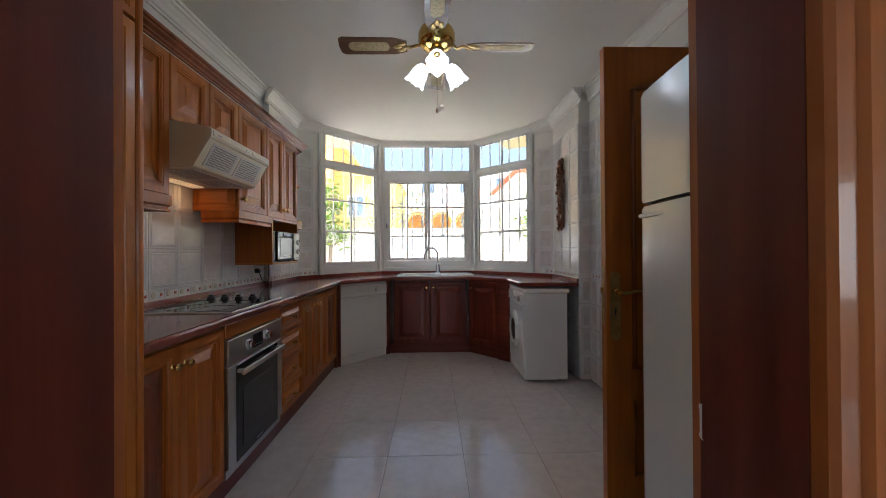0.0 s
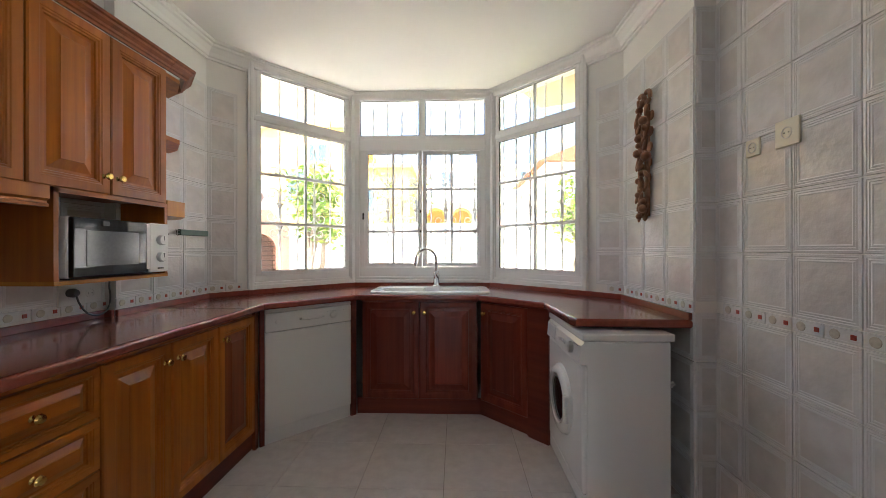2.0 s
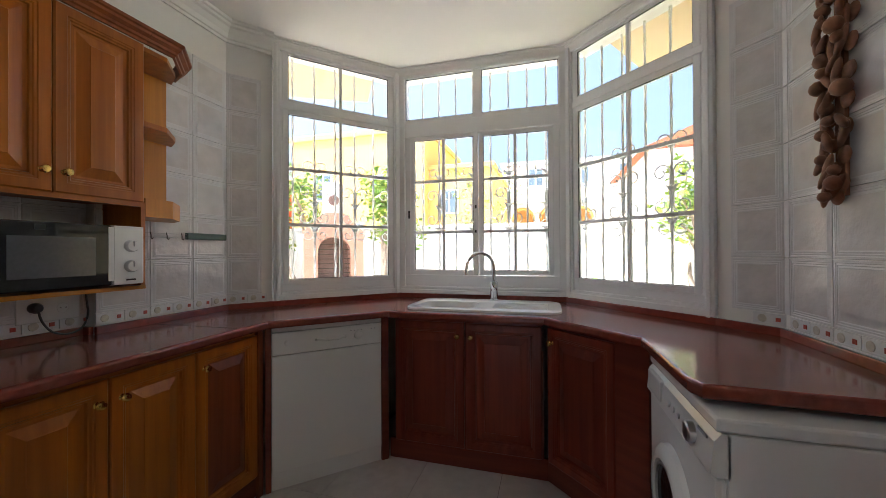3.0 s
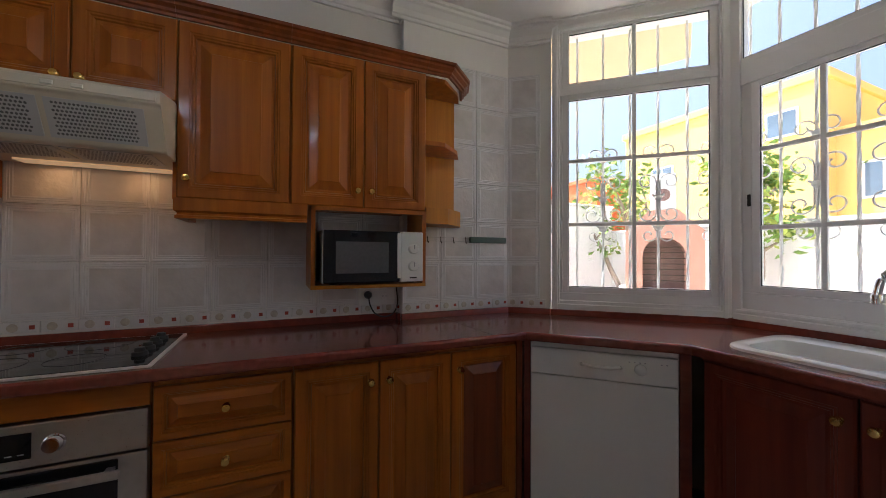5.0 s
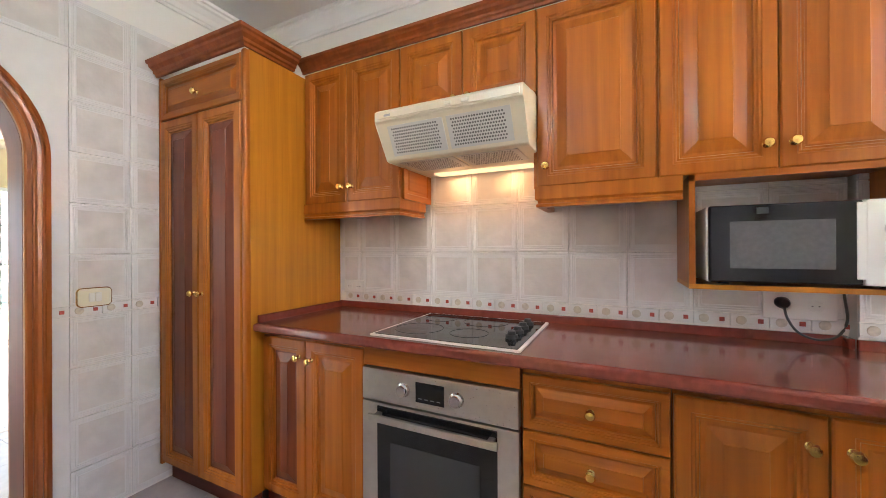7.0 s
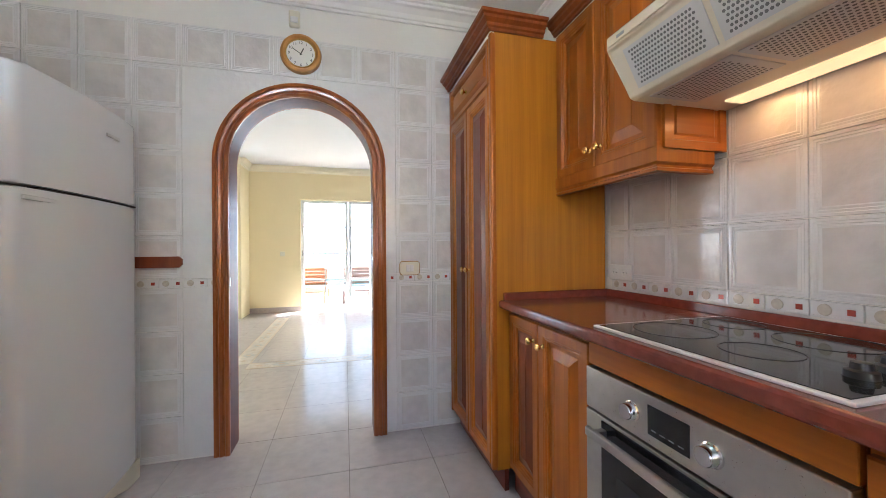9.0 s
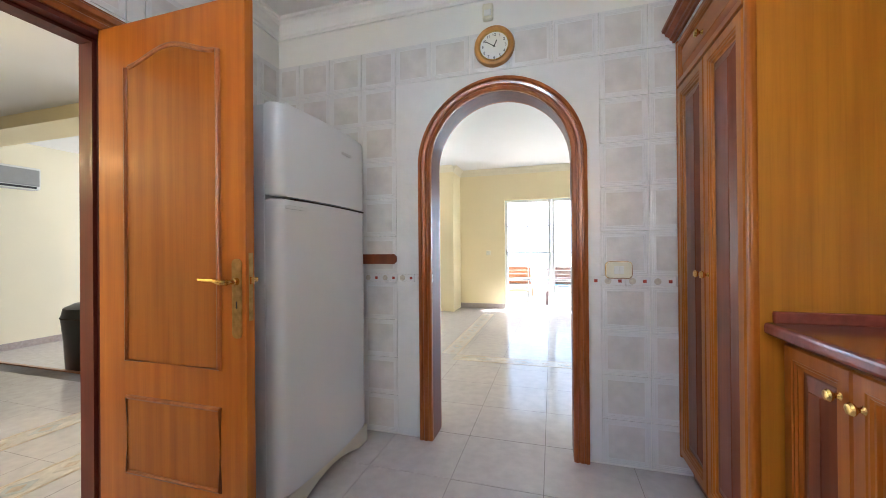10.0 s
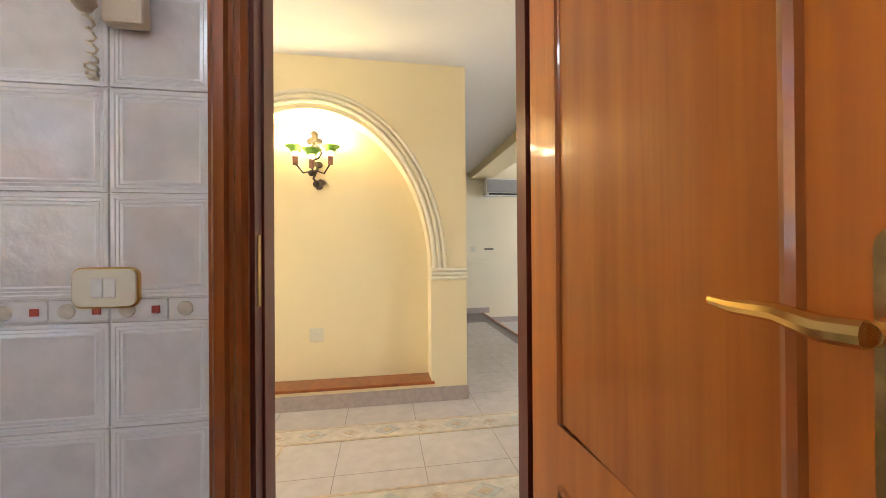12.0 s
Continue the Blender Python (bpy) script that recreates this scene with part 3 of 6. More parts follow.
FT = floor_tile_mesh(FP, FP)
FX0, FY0 = 1.33 - 3 * FP, 1.66 - 4 * FP
for i in range(8):
    for j in range(11):
        x, y = FX0 + i * FP, FY0 + j * FP
        if x + FP > 3.2 and y > 3.2 or y > 3.7 and not 0.8 < x < 2.0:
            continue
        o = new("tile", FT)
        o.parent = floor
        o.location = (x, y, 0)
liv = bmesh.new()
for i in range(-9, 17):
    for j in range(-12, 11):
        x, y = FX0 + i * FP, FY0 - FP * 0 + j * FP
        if (y + FP <= -0.09 and x + FP < 5.2) or x > 3.19:
            if x + FP > 5.2 and y < -0.25 or x > 8.2:
                continue
            x0 = x
            vs = [liv.verts.new(c) for c in ((x0 + 0.0015, y + 0.0015, 0), (x0 + FP - 0.0015, y + 0.0015, 0), (x0 + FP - 0.0015, y + FP - 0.0015, 0), (x0 + 0.0015, y + FP - 0.0015, 0))]
            liv.faces.new(vs)
tagged(part("floor_tiles", liv, FLOOR), "pinkish beige floor tiles with thin dark joints", "floor tile", kind="stuff")

# ---- kitchen units along the west wall ----
FX = 0.61            # face of the lower fronts
WT0, WT1 = 0.852, 0.892


def lower_unit(y0, y1, label, group="lower units"):
    c = thing("base_cabinet", pose(FX, y0, 0, 0, 0, 90), label, "cabinet", group)
    w = y1 - y0
    bm = box(0.001, 0.02, 0.1, w - 0.001, 0.5, WT0 - 0.001)
    part("body", bm, CHERRY, c)
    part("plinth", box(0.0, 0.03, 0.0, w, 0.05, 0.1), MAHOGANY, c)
    return c, w


def knob_pair(w2, h, side):
    return ((w2 - 0.035) if side > 0 else 0.035, h - 0.075)


c, w = lower_unit(0.704, 1.2895, "cherry wood base cabinet with two panelled doors")
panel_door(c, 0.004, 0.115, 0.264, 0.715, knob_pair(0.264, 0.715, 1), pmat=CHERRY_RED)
panel_door(c, 0.271, 0.115, 0.311, 0.715, knob_pair(0.311, 0.71, -1))
c, w = lower_unit(1.9185, 2.333, "cherry wood drawer unit with four drawers")
for i in range(4):
    z = 0.115 + i * 0.1785
    panel_door(c, 0.004, z, w - 0.008, 0.1735, (w / 2 - 0.004, 0.0865), mat=CHERRY_H, name="drawer", small=True)
c, w = lower_unit(2.3335, 2.964, "cherry wood base cabinet with two panelled doors")
panel_door(c, 0.004, 0.115, 0.311, 0.71, knob_pair(0.311, 0.71, 1))
panel_door(c, 0.319, 0.115, 0.312, 0.71, knob_pair(0.312, 0.71, -1))
c, w = lower_unit(2.9645, 3.345, "reddish cherry wood corner cabinet with one door")
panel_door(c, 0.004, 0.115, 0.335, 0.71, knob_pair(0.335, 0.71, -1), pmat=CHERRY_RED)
part("filler", box(0.343, -0.0, 0.0, 0.372, 0.02, WT0 - 0.001), CHERRY_RED, c)

# oven
ov = thing("oven", pose(FX, 1.29, 0, 0, 0, 90), "built-in steel oven with black glass door", "oven")
w = 0.628
part("housing", box(0.002, 0.022, 0.1, w - 0.002, 0.5, WT0 - 0.001), CHERRY, ov)
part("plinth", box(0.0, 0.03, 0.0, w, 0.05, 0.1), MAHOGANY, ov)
part("upper_rail", box(0.002, 0.0, 0.772, w - 0.002, 0.022, 0.848, 0.003), CHERRY_H, ov, "cherry wood rail above the oven")
pn = part("control_panel", box(0.004, -0.012, 0.644, w - 0.004, 0.022, 0.767, 0.004), STEEL, ov, "brushed steel control panel")
part("display", box(0.245, -0.0135, 0.67, 0.36, -0.008, 0.743, 0.001), BLACK_GLASS, pn, "black display")
for i in range(4):
    part("mark", box(0.257 + i * 0.025, -0.0142, 0.683, 0.271 + i * 0.025, -0.0132, 0.686), GREY, pn)
for kx in (0.195, 0.41):
    part("knob", lathe([(0.026, 0.0), (0.026, 0.004), (0.022, 0.006), (0.021, 0.024), (0.019, 0.027), (0.0, 0.027)], 24, Matrix.Translation((kx, -0.012, 0.706)) @ Matrix.Rotation(radians(90), 4, 'X')), CHROME, pn, "round steel knob", True)
dr = part("oven_door", box(0.004, -0.012, 0.15, w - 0.004, 0.02, 0.638, 0.003), STEEL, ov, "steel framed oven door")
part("window", box(0.075, -0.0155, 0.15, w - 0.075, -0.008, 0.628, 0.003), BLACK_GLASS, dr, "black glass oven window")
part("inner_glass", box(0.135, -0.017, 0.2, w - 0.135, -0.0145, 0.5, 0.002), plain("smoked_glass", (0.04, 0.04, 0.042), 0.06, 0, 0.1, 3), dr)
hb = bmesh.new()
box(0.06, -0.06, 0.585, w - 0.06, -0.045, 0.612, 0.005, bm=hb)
for hx in (0.08, w - 0.1):
    box(hx, -0.048, 0.59, hx + 0.02, -0.014, 0.607, bm=hb)
part("handle", hb, STEEL, dr, "flat steel handle bar")
part("badge", box(w / 2 - 0.035, -0.0165, 0.165, w / 2 + 0.035, -0.015, 0.173), GREY, dr)
part("lower_rail", box(0.002, 0.0, 0.105, w - 0.002, 0.022, 0.147), STEEL, ov)

# worktop
f = 0.655
wt_poly = [(XL + 0.007, 0.703), (f, 0.703), (f, 3.325), (1.095, 3.76), (1.12, 3.775), (2.0, 3.775), (2.38, 3.41), (2.39, 2.93), (2.41, 2.885), (2.943, 2.865), (2.943, 3.583), (2.785, 3.783), (2.15, 4.443), (0.91, 4.443), (0.286, 3.783), (0.122, 3.583), (0.122, 2.893), (XL + 0.007, 2.893)]
SEAM = 1.4


def rounded(x0, y0, x1, y1, r, n=6):
    out = []
    for cx, cy, a in ((x1 - r, y1 - r, 0), (x0 + r, y1 - r, 90), (x0 + r, y0 + r, 180), (x1 - r, y0 + r, 270)):
        out += [(cx + r * math.cos(radians(a + 90 * i / n)), cy + r * math.sin(radians(a + 90 * i / n))) for i in range(n + 1)]
    return out


def worktop():
    wt = thing("worktop", pose(0, 0, 0), "polished dark red stone worktop along walls and bay", "worktop")
    bm = bmesh.new()
    cut = rounded(1.2, 3.91, 1.6, 4.23, 0.075)
    k = len(cut) // 4
    west = [(SEAM, 3.91)] + cut[2 * k:3 * k][::-1] + cut[k:2 * k][::-1] + [(SEAM, 4.23)]
    east = [(SEAM, 3.91)] + cut[3 * k:] + cut[:k] + [(SEAM, 4.23)]
    prism(wt_poly[:5] + [(SEAM, 3.775)] + west + [(SEAM, 4.443)] + wt_poly[13:], WT0, WT1, 'z', bm)
    prism(east + [(SEAM, 4.443), wt_poly[12]] + wt_poly[5:12][::-1] + [(SEAM, 3.775)], WT0, WT1, 'z', bm)
    bmesh.ops.delete(bm, geom=[q for q in bm.faces if all(abs(v.co.x - SEAM) < 1e-5 for v in q.verts)], context='FACES_ONLY')
    bmesh.ops.remove_doubles(bm, verts=bm.verts, dist=1e-4)
    bmesh.ops.triangulate(bm, faces=[q for q in bm.faces if len(q.verts) > 4])
    bmesh.ops.recalc_face_normals(bm, faces=bm.faces)
    es = [e for e in bm.edges if abs(e.verts[0].co.z - e.verts[1].co.z) < 1e-4 and len(e.link_faces) == 2 and e.calc_face_angle() > 1.0]
    bmesh.ops.bevel(bm, geom=es, offset=0.012, segments=3, profile=0.5, affect='EDGES')
    part("slab", bm, WORKTOP, wt)
    for p, q in (((f - 0.02, 0.703), (XL + 0.007, 0.703)), ((XL + 0.007, 0.703), (XL + 0.007, 2.893)), ((XL + 0.007, 2.893), (0.122, 2.893)), ((0.122, 2.893), (0.122, 3.583)), ((0.122, 3.583), (0.286, 3.783)), ((0.286, 3.783), (0.91, 4.443)),
                 ((0.91, 4.443), (2.15, 4.443)), ((2.15, 4.443), (2.785, 3.783)), ((2.785, 3.783), (2.943, 3.583)), ((2.943, 3.583), (2.943, 2.865))):
        d = Vector((q[0] - p[0], q[1] - p[1], 0))
        b = box(0, -0.018, WT1 - 0.002, d.length, 0.0, WT1 + 0.034, 0.004)
        o = part("upstand", b, WORKTOP, wt)
        o.matrix_basis = Matrix.Translation((p[0], p[1], 0)) @ Matrix.Rotation(math.atan2(d.y, d.x), 4, 'Z')
    o = part("joint", box(0, -0.0015, WT1 - 0.001, 0.51, 0.0015, WT1 + 0.0004), DARK, wt)
    o.matrix_basis = Matrix.Translation((0.122, 3.135, 0)) @ Matrix.Rotation(radians(2), 4, 'Z')
    return wt


worktop()

# hob
hob = thing("ceramic_hob", pose(0, 0, WT1), "black glass hob with steel rim and four knobs", "hob")
hx0, hx1, hy0, hy1 = 0.115, 0.622, 1.33, 1.92
part("rim", box(hx0, hy0, 0.0, hx1, hy1, 0.007, 0.002), plain("hob_rim", (0.76, 0.75, 0.73), 0.3, 0.2, 0.03, 20), hob, "thin pale rim")
part("glass", box(hx0 + 0.012, hy0 + 0.012, 0.004, hx1 - 0.012, hy1 - 0.012, 0.0085, 0.001), BLACK_GLASS, hob, "black ceramic glass")
RINGC = plain("hob_ring_print", (0.07, 0.07, 0.07), 0.2, 0, 0.1, 30)
for cx, cy, r in ((0.23, 1.45, 0.075), (0.46, 1.46, 0.1), (0.23, 1.67, 0.1), (0.46, 1.68, 0.075)):
    pts = [(cx + r * math.cos(radians(a)), cy + r * math.sin(radians(a)), 0.0086) for a in range(0, 360, 12)]
    part("zone_ring", tube(pts, 0.0012, 4, closed=True), RINGC, hob)
for i in range(4):
    part("knob", lathe([(0.024, 0.0), (0.023, 0.012), (0.016, 0.015), (0.014, 0.026), (0.0, 0.028)], 18, Matrix.Translation((0.215 + i * 0.085, 1.85, 0.0085))), BLACK, hob, "black knob", True)

# tall cabinet
TX = 0.69
tc = thing("tall_cabinet", pose(TX, 0.012, 0, 0, 0, 90), "tall cherry cabinet with two doors and moulded crown", "cabinet")
tw = 0.688
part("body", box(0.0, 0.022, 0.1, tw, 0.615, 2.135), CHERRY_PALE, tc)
part("plinth", box(0.0, 0.06, 0.0, tw, 0.08, 0.1), MAHOGANY, tc)
part("wall_post", box(0.0, 0.0, 0.1, 0.018, 0.024, 2.135, 0.004), CHERRY, tc)
part("corner_post", box(tw - 0.028, 0.0, 0.1, tw + 0.002, 0.03, 2.135, 0.01, 3), CHERRY, tc)
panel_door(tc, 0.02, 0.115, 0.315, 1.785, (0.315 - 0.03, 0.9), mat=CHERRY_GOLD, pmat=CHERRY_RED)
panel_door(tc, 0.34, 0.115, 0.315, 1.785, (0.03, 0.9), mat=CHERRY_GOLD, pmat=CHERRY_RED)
panel_door(tc, 0.02, 1.908, 0.635, 0.212, (0.317, 0.09), mat=CHERRY_H, name="flap", small=True)


def crown(parent, pts, z, name="crown", mat=None, k=1.0):
    """A stepped crown moulding along local plan points; it stands out to the right of the run."""
    prof = [(0.0, 0.0), (0.012, 0.0), (0.014, 0.012), (0.024, 0.016), (0.026, 0.028), (0.044, 0.04), (0.046, 0.052), (0.058, 0.056), (0.06, 0.07), (-0.01, 0.07)]
    bm = bmesh.new()
    P = [Vector((a, b, 0)) for a, b in pts]
    cols = []
    for i, p in enumerate(P):
        d1 = (p - P[i - 1]).normalized() if i else (P[1] - p).normalized()
        d2 = (P[i + 1] - p).normalized() if i + 1 < len(P) else d1
        n1, n2 = Vector((d1.y, -d1.x, 0)), Vector((d2.y, -d2.x, 0))
        m = (n1 + n2).normalized()
        s = 1 / max(0.3, m.dot(n1))
        cols.append([bm.verts.new(p + m * (a * k * s) + Vector((0, 0, z + b * k))) for a, b in prof])
    n = len(prof)
    for a, b in zip(cols, cols[1:]):
        for i in range(n):
            bm.faces.new((a[i], a[(i + 1) % n], b[(i + 1) % n], b[i]))
    bm.faces.new(cols[0])
    bm.faces.new(cols[-1])
    return part(name, bm, mat or CROWN_WOOD, parent)


crown(tc, [(0.0, 0.0), (tw, 0.0), (tw, 0.27)], 2.135)

# upper cabinets
UX, UB, UT = 0.352, 1.462, 2.148


def upper_unit(y0, y1, zb, label):
    u = thing("wall_cabinet", pose(UX, y0, 0, 0, 0, 90), label, "cabinet", "upper units")
    part("body", box(0.0, 0.02, zb, y1 - y0, UX - XL - 0.007, UT + 0.004), CHERRY, u)
    return u, y1 - y0


def rail(parent, pts, z0=UB - 0.078, name="light_rail"):
    """The moulded rail below a wall cabinet."""
    prof = [(0.004, 0.078), (0.004, 0.03), (-0.006, 0.022), (-0.006, 0.014), (0.0, 0.01), (0.0, 0.0), (-0.03, 0.0), (-0.03, 0.078)]
    bm = bmesh.new()
    P = [Vector((a, b, 0)) for a, b in pts]
    cols = []
    for i, p in enumerate(P):
        d1 = (p - P[i - 1]).normalized() if i else (P[1] - p).normalized()
        d2 = (P[i + 1] - p).normalized() if i + 1 < len(P) else d1
        n1, n2 = Vector((d1.y, -d1.x, 0)), Vector((d2.y, -d2.x, 0))
        m = (n1 + n2).normalized()
        s = 1 / max(0.3, m.dot(n1))
        cols.append([bm.verts.new(p + m * (a * s) + Vector((0, 0, z0 + b))) for a, b in prof])
    for a, b in zip(cols, cols[1:]):
        for i in range(len(prof)):
            bm.faces.new((a[i], a[(i + 1) % len(prof)], b[(i + 1) % len(prof)], b[i]))
    bm.faces.new(cols[0])
    bm.faces.new(cols[-1])
    return part(name, bm, CHERRY, parent)


def side_panel(parent, x, face):
    """Framed panel on a cabinet's flank below the hood."""
    dp = UX - XL - 0.03
    bm, lp = rings_panel(dp, 0.2, ((0.0, 0.0), (0.0, -0.012), (0.028, -0.012), (0.032, -0.005), (0.045, -0.005), (0.052, -0.009)))
    bm.faces.new(lp[-1])
    o = part("side_panel", bm, CHERRY_H, parent)
    if face > 0:
        o.matrix_basis = pose(x, 0.022, UB - 0.004, 0, 0, 90)
    else:
        o.matrix_basis = pose(x, 0.022 + dp, UB - 0.004, 0, 0, -90)
    return o


u, w = upper_unit(0.704, 1.298, UB, "cherry wall cabinet with two panelled doors")
panel_door(u, 0.003, UB, 0.278, UT - UB, (0.278 - 0.03, 0.075))
panel_door(u, 0.285, UB, 0.306, UT - UB, (0.03, 0.075))
rail(u, [(0.0, 0.0), (w, 0.0), (w, 0.24)])
crown(u, [(0.0, 0.0), (w, 0.0)], UT, k=0.85)
side_panel(u, w, 1)
u, w = upper_unit(1.2985, 1.916, 1.83, "short cherry wall cabinet above the cooker hood")
panel_door(u, 0.003, 1.83, 0.306, UT - 1.83, (0.306 - 0.03, 0.03))
panel_door(u, 0.313, 1.83, 0.306, UT - 1.83, (0.03, 0.03))
crown(u, [(0.0, 0.0), (w, 0.0)], UT, k=0.85)
u, w = upper_unit(1.9165, 2.323, UB, "cherry wall cabinet with one panelled door")
panel_door(u, 0.004, UB, w - 0.008, UT - UB, (0.035, 0.075))
rail(u, [(0.0, 0.24), (0.0, 0.0), (w, 0.0), (w + 0.07, 0.0)])
crown(u, [(0.0, 0.0), (w, 0.0)], UT, k=0.85)
side_panel(u, 0.0, -1)
u, w = upper_unit(2.3235, 2.945, UB, "cherry wall cabinet with two doors and microwave niche")
panel_door(u, 0.003, UB, 0.31, UT - UB, (0.31 - 0.03, 0.075))
panel_door(u, 0.316, UB, 0.303, UT - UB, (0.03, 0.075))
crown(u, [(0.0, 0.0), (w, 0.0)], UT, k=0.85)
nb = 0.085
part("niche_side", box(nb, 0.0, 1.107, nb + 0.018, UX - XL - 0.007, UB - 0.001), CHERRY, u)
part("niche_side", box(w - 0.018, 0.0, 1.107, w, UX - XL - 0.007, UB - 0.001), CHERRY, u)
part("niche_floor", box(nb, -0.002, 1.092, w, UX - XL - 0.007, 1.108), CHERRY_PALE, u)
part("niche_top", box(nb, 0.0, UB - 0.02, w, 0.02, UB - 0.0005), CHERRY_H, u)

# ---- kitchen things ----
def along_y(x, y, z):
    """Turns a lathe's z axis to point out of a front (local -y)."""
    return Matrix.Translation((x, y, z)) @ Matrix.Rotation(radians(90), 4, 'X')


# corner shelf beside the wall cabinets
cs = thing("corner_shelf", pose(UX, 2.946, 0, 0, 0, 90), "open cherry end shelf with chamfered boards", "shelf")
sd = UX - 0.125
shelf = [(0, 0.02), (0.11, 0.02), (0.235, 0.13), (0.29, sd), (0, sd)]
part("back_panel", box(0.0, sd, UB - 0.06, 0.262, sd + 0.014, UT), CHERRY_PALE, cs)
part("bottom_board", prism([(0, 0.0), (0.12, 0.0), (0.25, 0.12), (0.3, sd), (0, sd)], UB - 0.06, UB + 0.02), CHERRY_PALE, cs)
part("board", prism(shelf, 1.8, 1.822), CHERRY, cs)
part("top_board", prism(shelf, UT - 0.02, UT), CHERRY, cs)
crown(cs, [(0.0, 0.0), (0.12, 0.0), (0.25, 0.12), (0.3, sd)], UT, k=0.85)

# cooker hood
hd = thing("cooker_hood", pose(0, 0, 0), "cream cooker hood with perforated grilles and lit lamps", "cooker hood")
y0, y1 = 1.3, 1.915
shell = [(XL + 0.008, 1.822), (0.365, 1.822), (0.533, 1.794), (0.545, 1.784), (0.545, 1.746), (0.533, 1.739), (0.458, 1.606), (0.443, 1.6), (XL + 0.008, 1.6)]
bm = prism([(a, b) for a, b in shell], y0, y1, 'y')
bmesh.ops.bevel(bm, geom=[e for e in bm.edges], offset=0.004, segments=2, profile=0.5, affect='EDGES')
part("shell", bm, CREAM_PLASTIC, hd)
part("front_strip", box(0.541, y0 + 0.012, 1.752, 0.549, y1 - 0.012, 1.78, 0.002), CREAM_PLASTIC, hd)
for sw in (1.62, 1.69):
    part("slide_switch", box(0.547, sw, 1.759, 0.553, sw + 0.03, 1.772, 0.002), IVORY, hd)
part("badge", box(0.548, 1.35, 1.76, 0.55, 1.38, 1.769), GREY, hd)
HOLE = plain("grille_hole", (0.15, 0.14, 0.13), 0.8, 0, 0.2, 30)
GRILLE = plain("hood_grille", (0.55, 0.53, 0.49), 0.4, 0.2, 0.03, 10)


def grille(x0, x1, za, zb, ya, yb, rows, cols):
    """A perforated plate between two edges of the hood's underside."""
    d = Vector((x1 - x0, 0, zb - za))
    L = d.length
    n = Vector((d.z, 0, -d.x)).normalized()
    n = n if n.z < 0 else -n
    m = Matrix(((d.x / L, 0, n.x, x0), (0, 1, 0, 0), (d.z / L, 0, n.z, za), (0, 0, 0, 1)))
    bm = box(0.006, ya, 0.0, L - 0.006, yb, 0.004)
    bm.transform(m)
    g = part("grille", bm, GRILLE, hd, "perforated pale grille")
    bm = bmesh.new()
    for r in range(rows):
        for c in range(cols):
            u = 0.02 + (L - 0.04) * r / (rows - 1)
            v = ya + 0.02 + (yb - ya - 0.04) * (c + 0.5 * (r % 2)) / cols
            vs = [bm.verts.new(m @ Vector((u + 0.0042 * math.cos(a * math.pi / 3), v + 0.0042 * math.sin(a * math.pi / 3), 0.0045))) for a in range(6)]
            bm.faces.new(vs)
    tagged(part("perforation", bm, HOLE, g), kind="stuff")


ym = (y0 + y1) / 2
for a, b in ((y0 + 0.05, ym - 0.008), (ym + 0.008, y1 - 0.05)):
    grille(0.527, 0.463, 1.734, 1.614, a, b, 9, 20)
    grille(0.435, 0.24, 1.601, 1.601, a, b, 12, 20)
part("lamp_cover", box(0.09, y0 + 0.08, 1.594, 0.165, y1 - 0.05, 1.601, 0.002), HOOD_LIGHT, hd, "glowing warm lamp cover")
area_lamp("hood_lamp_left", (0.15, 1.48, 1.59), (0.13, 1.48, 0.9), 0.08, 0.08, 0.04, (1.0, 0.52, 0.2))
area_lamp("hood_lamp_right", (0.15, 1.75, 1.59), (0.13, 1.75, 0.9), 0.08, 0.08, 0.04, (1.0, 0.52, 0.2))

# microwave
mw = thing("microwave_oven", pose(UX + 0.02, 2.455, 1.109, 0, 0, 90) @ Matrix.Diagonal((0.94, 1.0, 0.87, 1.0)), "white microwave with black glass door and two dials", "microwave")
part("body", box(0.0, 0.02, 0.008, 0.5, 0.27, 0.285, 0.008), ENAMEL, mw)
d = part("door", box(0.004, 0.0, 0.01, 0.375, 0.022, 0.283, 0.006), BLACK_GLASS, mw, "black glass door")
part("window", box(0.06, -0.002, 0.06, 0.315, 0.001, 0.225, 0.001), plain("microwave_window", (0.1, 0.1, 0.1), 0.12, 0, 0.1, 60), d, "grey meshed window")
part("latch", box(0.13, -0.004, 0.25, 0.16, 0.0, 0.272), BLACK, d)
cp = part("control_panel", box(0.377, -0.004, 0.01, 0.497, 0.022, 0.283, 0.005), ENAMEL, mw, "white control panel")
for z in (0.19, 0.095):
    part("dial", lathe([(0.028, 0.0), (0.027, 0.012), (0.023, 0.018), (0.0, 0.019)], 24, along_y(0.443, -0.004, z)), ENAMEL, cp, "white dial", True)
    part("pointer", box(0.441, -0.026, z - 0.002, 0.445, -0.022, z + 0.022), GREY, cp)
part("badge", box(0.425, -0.006, 0.028, 0.462, -0.003, 0.036), DARK, cp)
part("edge_strip", box(0.36, -0.003, 0.03, 0.38, 0.004, 0.275, 0.002), ENAMEL, d, "white door edge strip")
for fx in (0.04, 0.44):
    part("foot", box(fx, 0.06, 0.0, fx + 0.03, 0.09, 0.009), BLACK, mw)


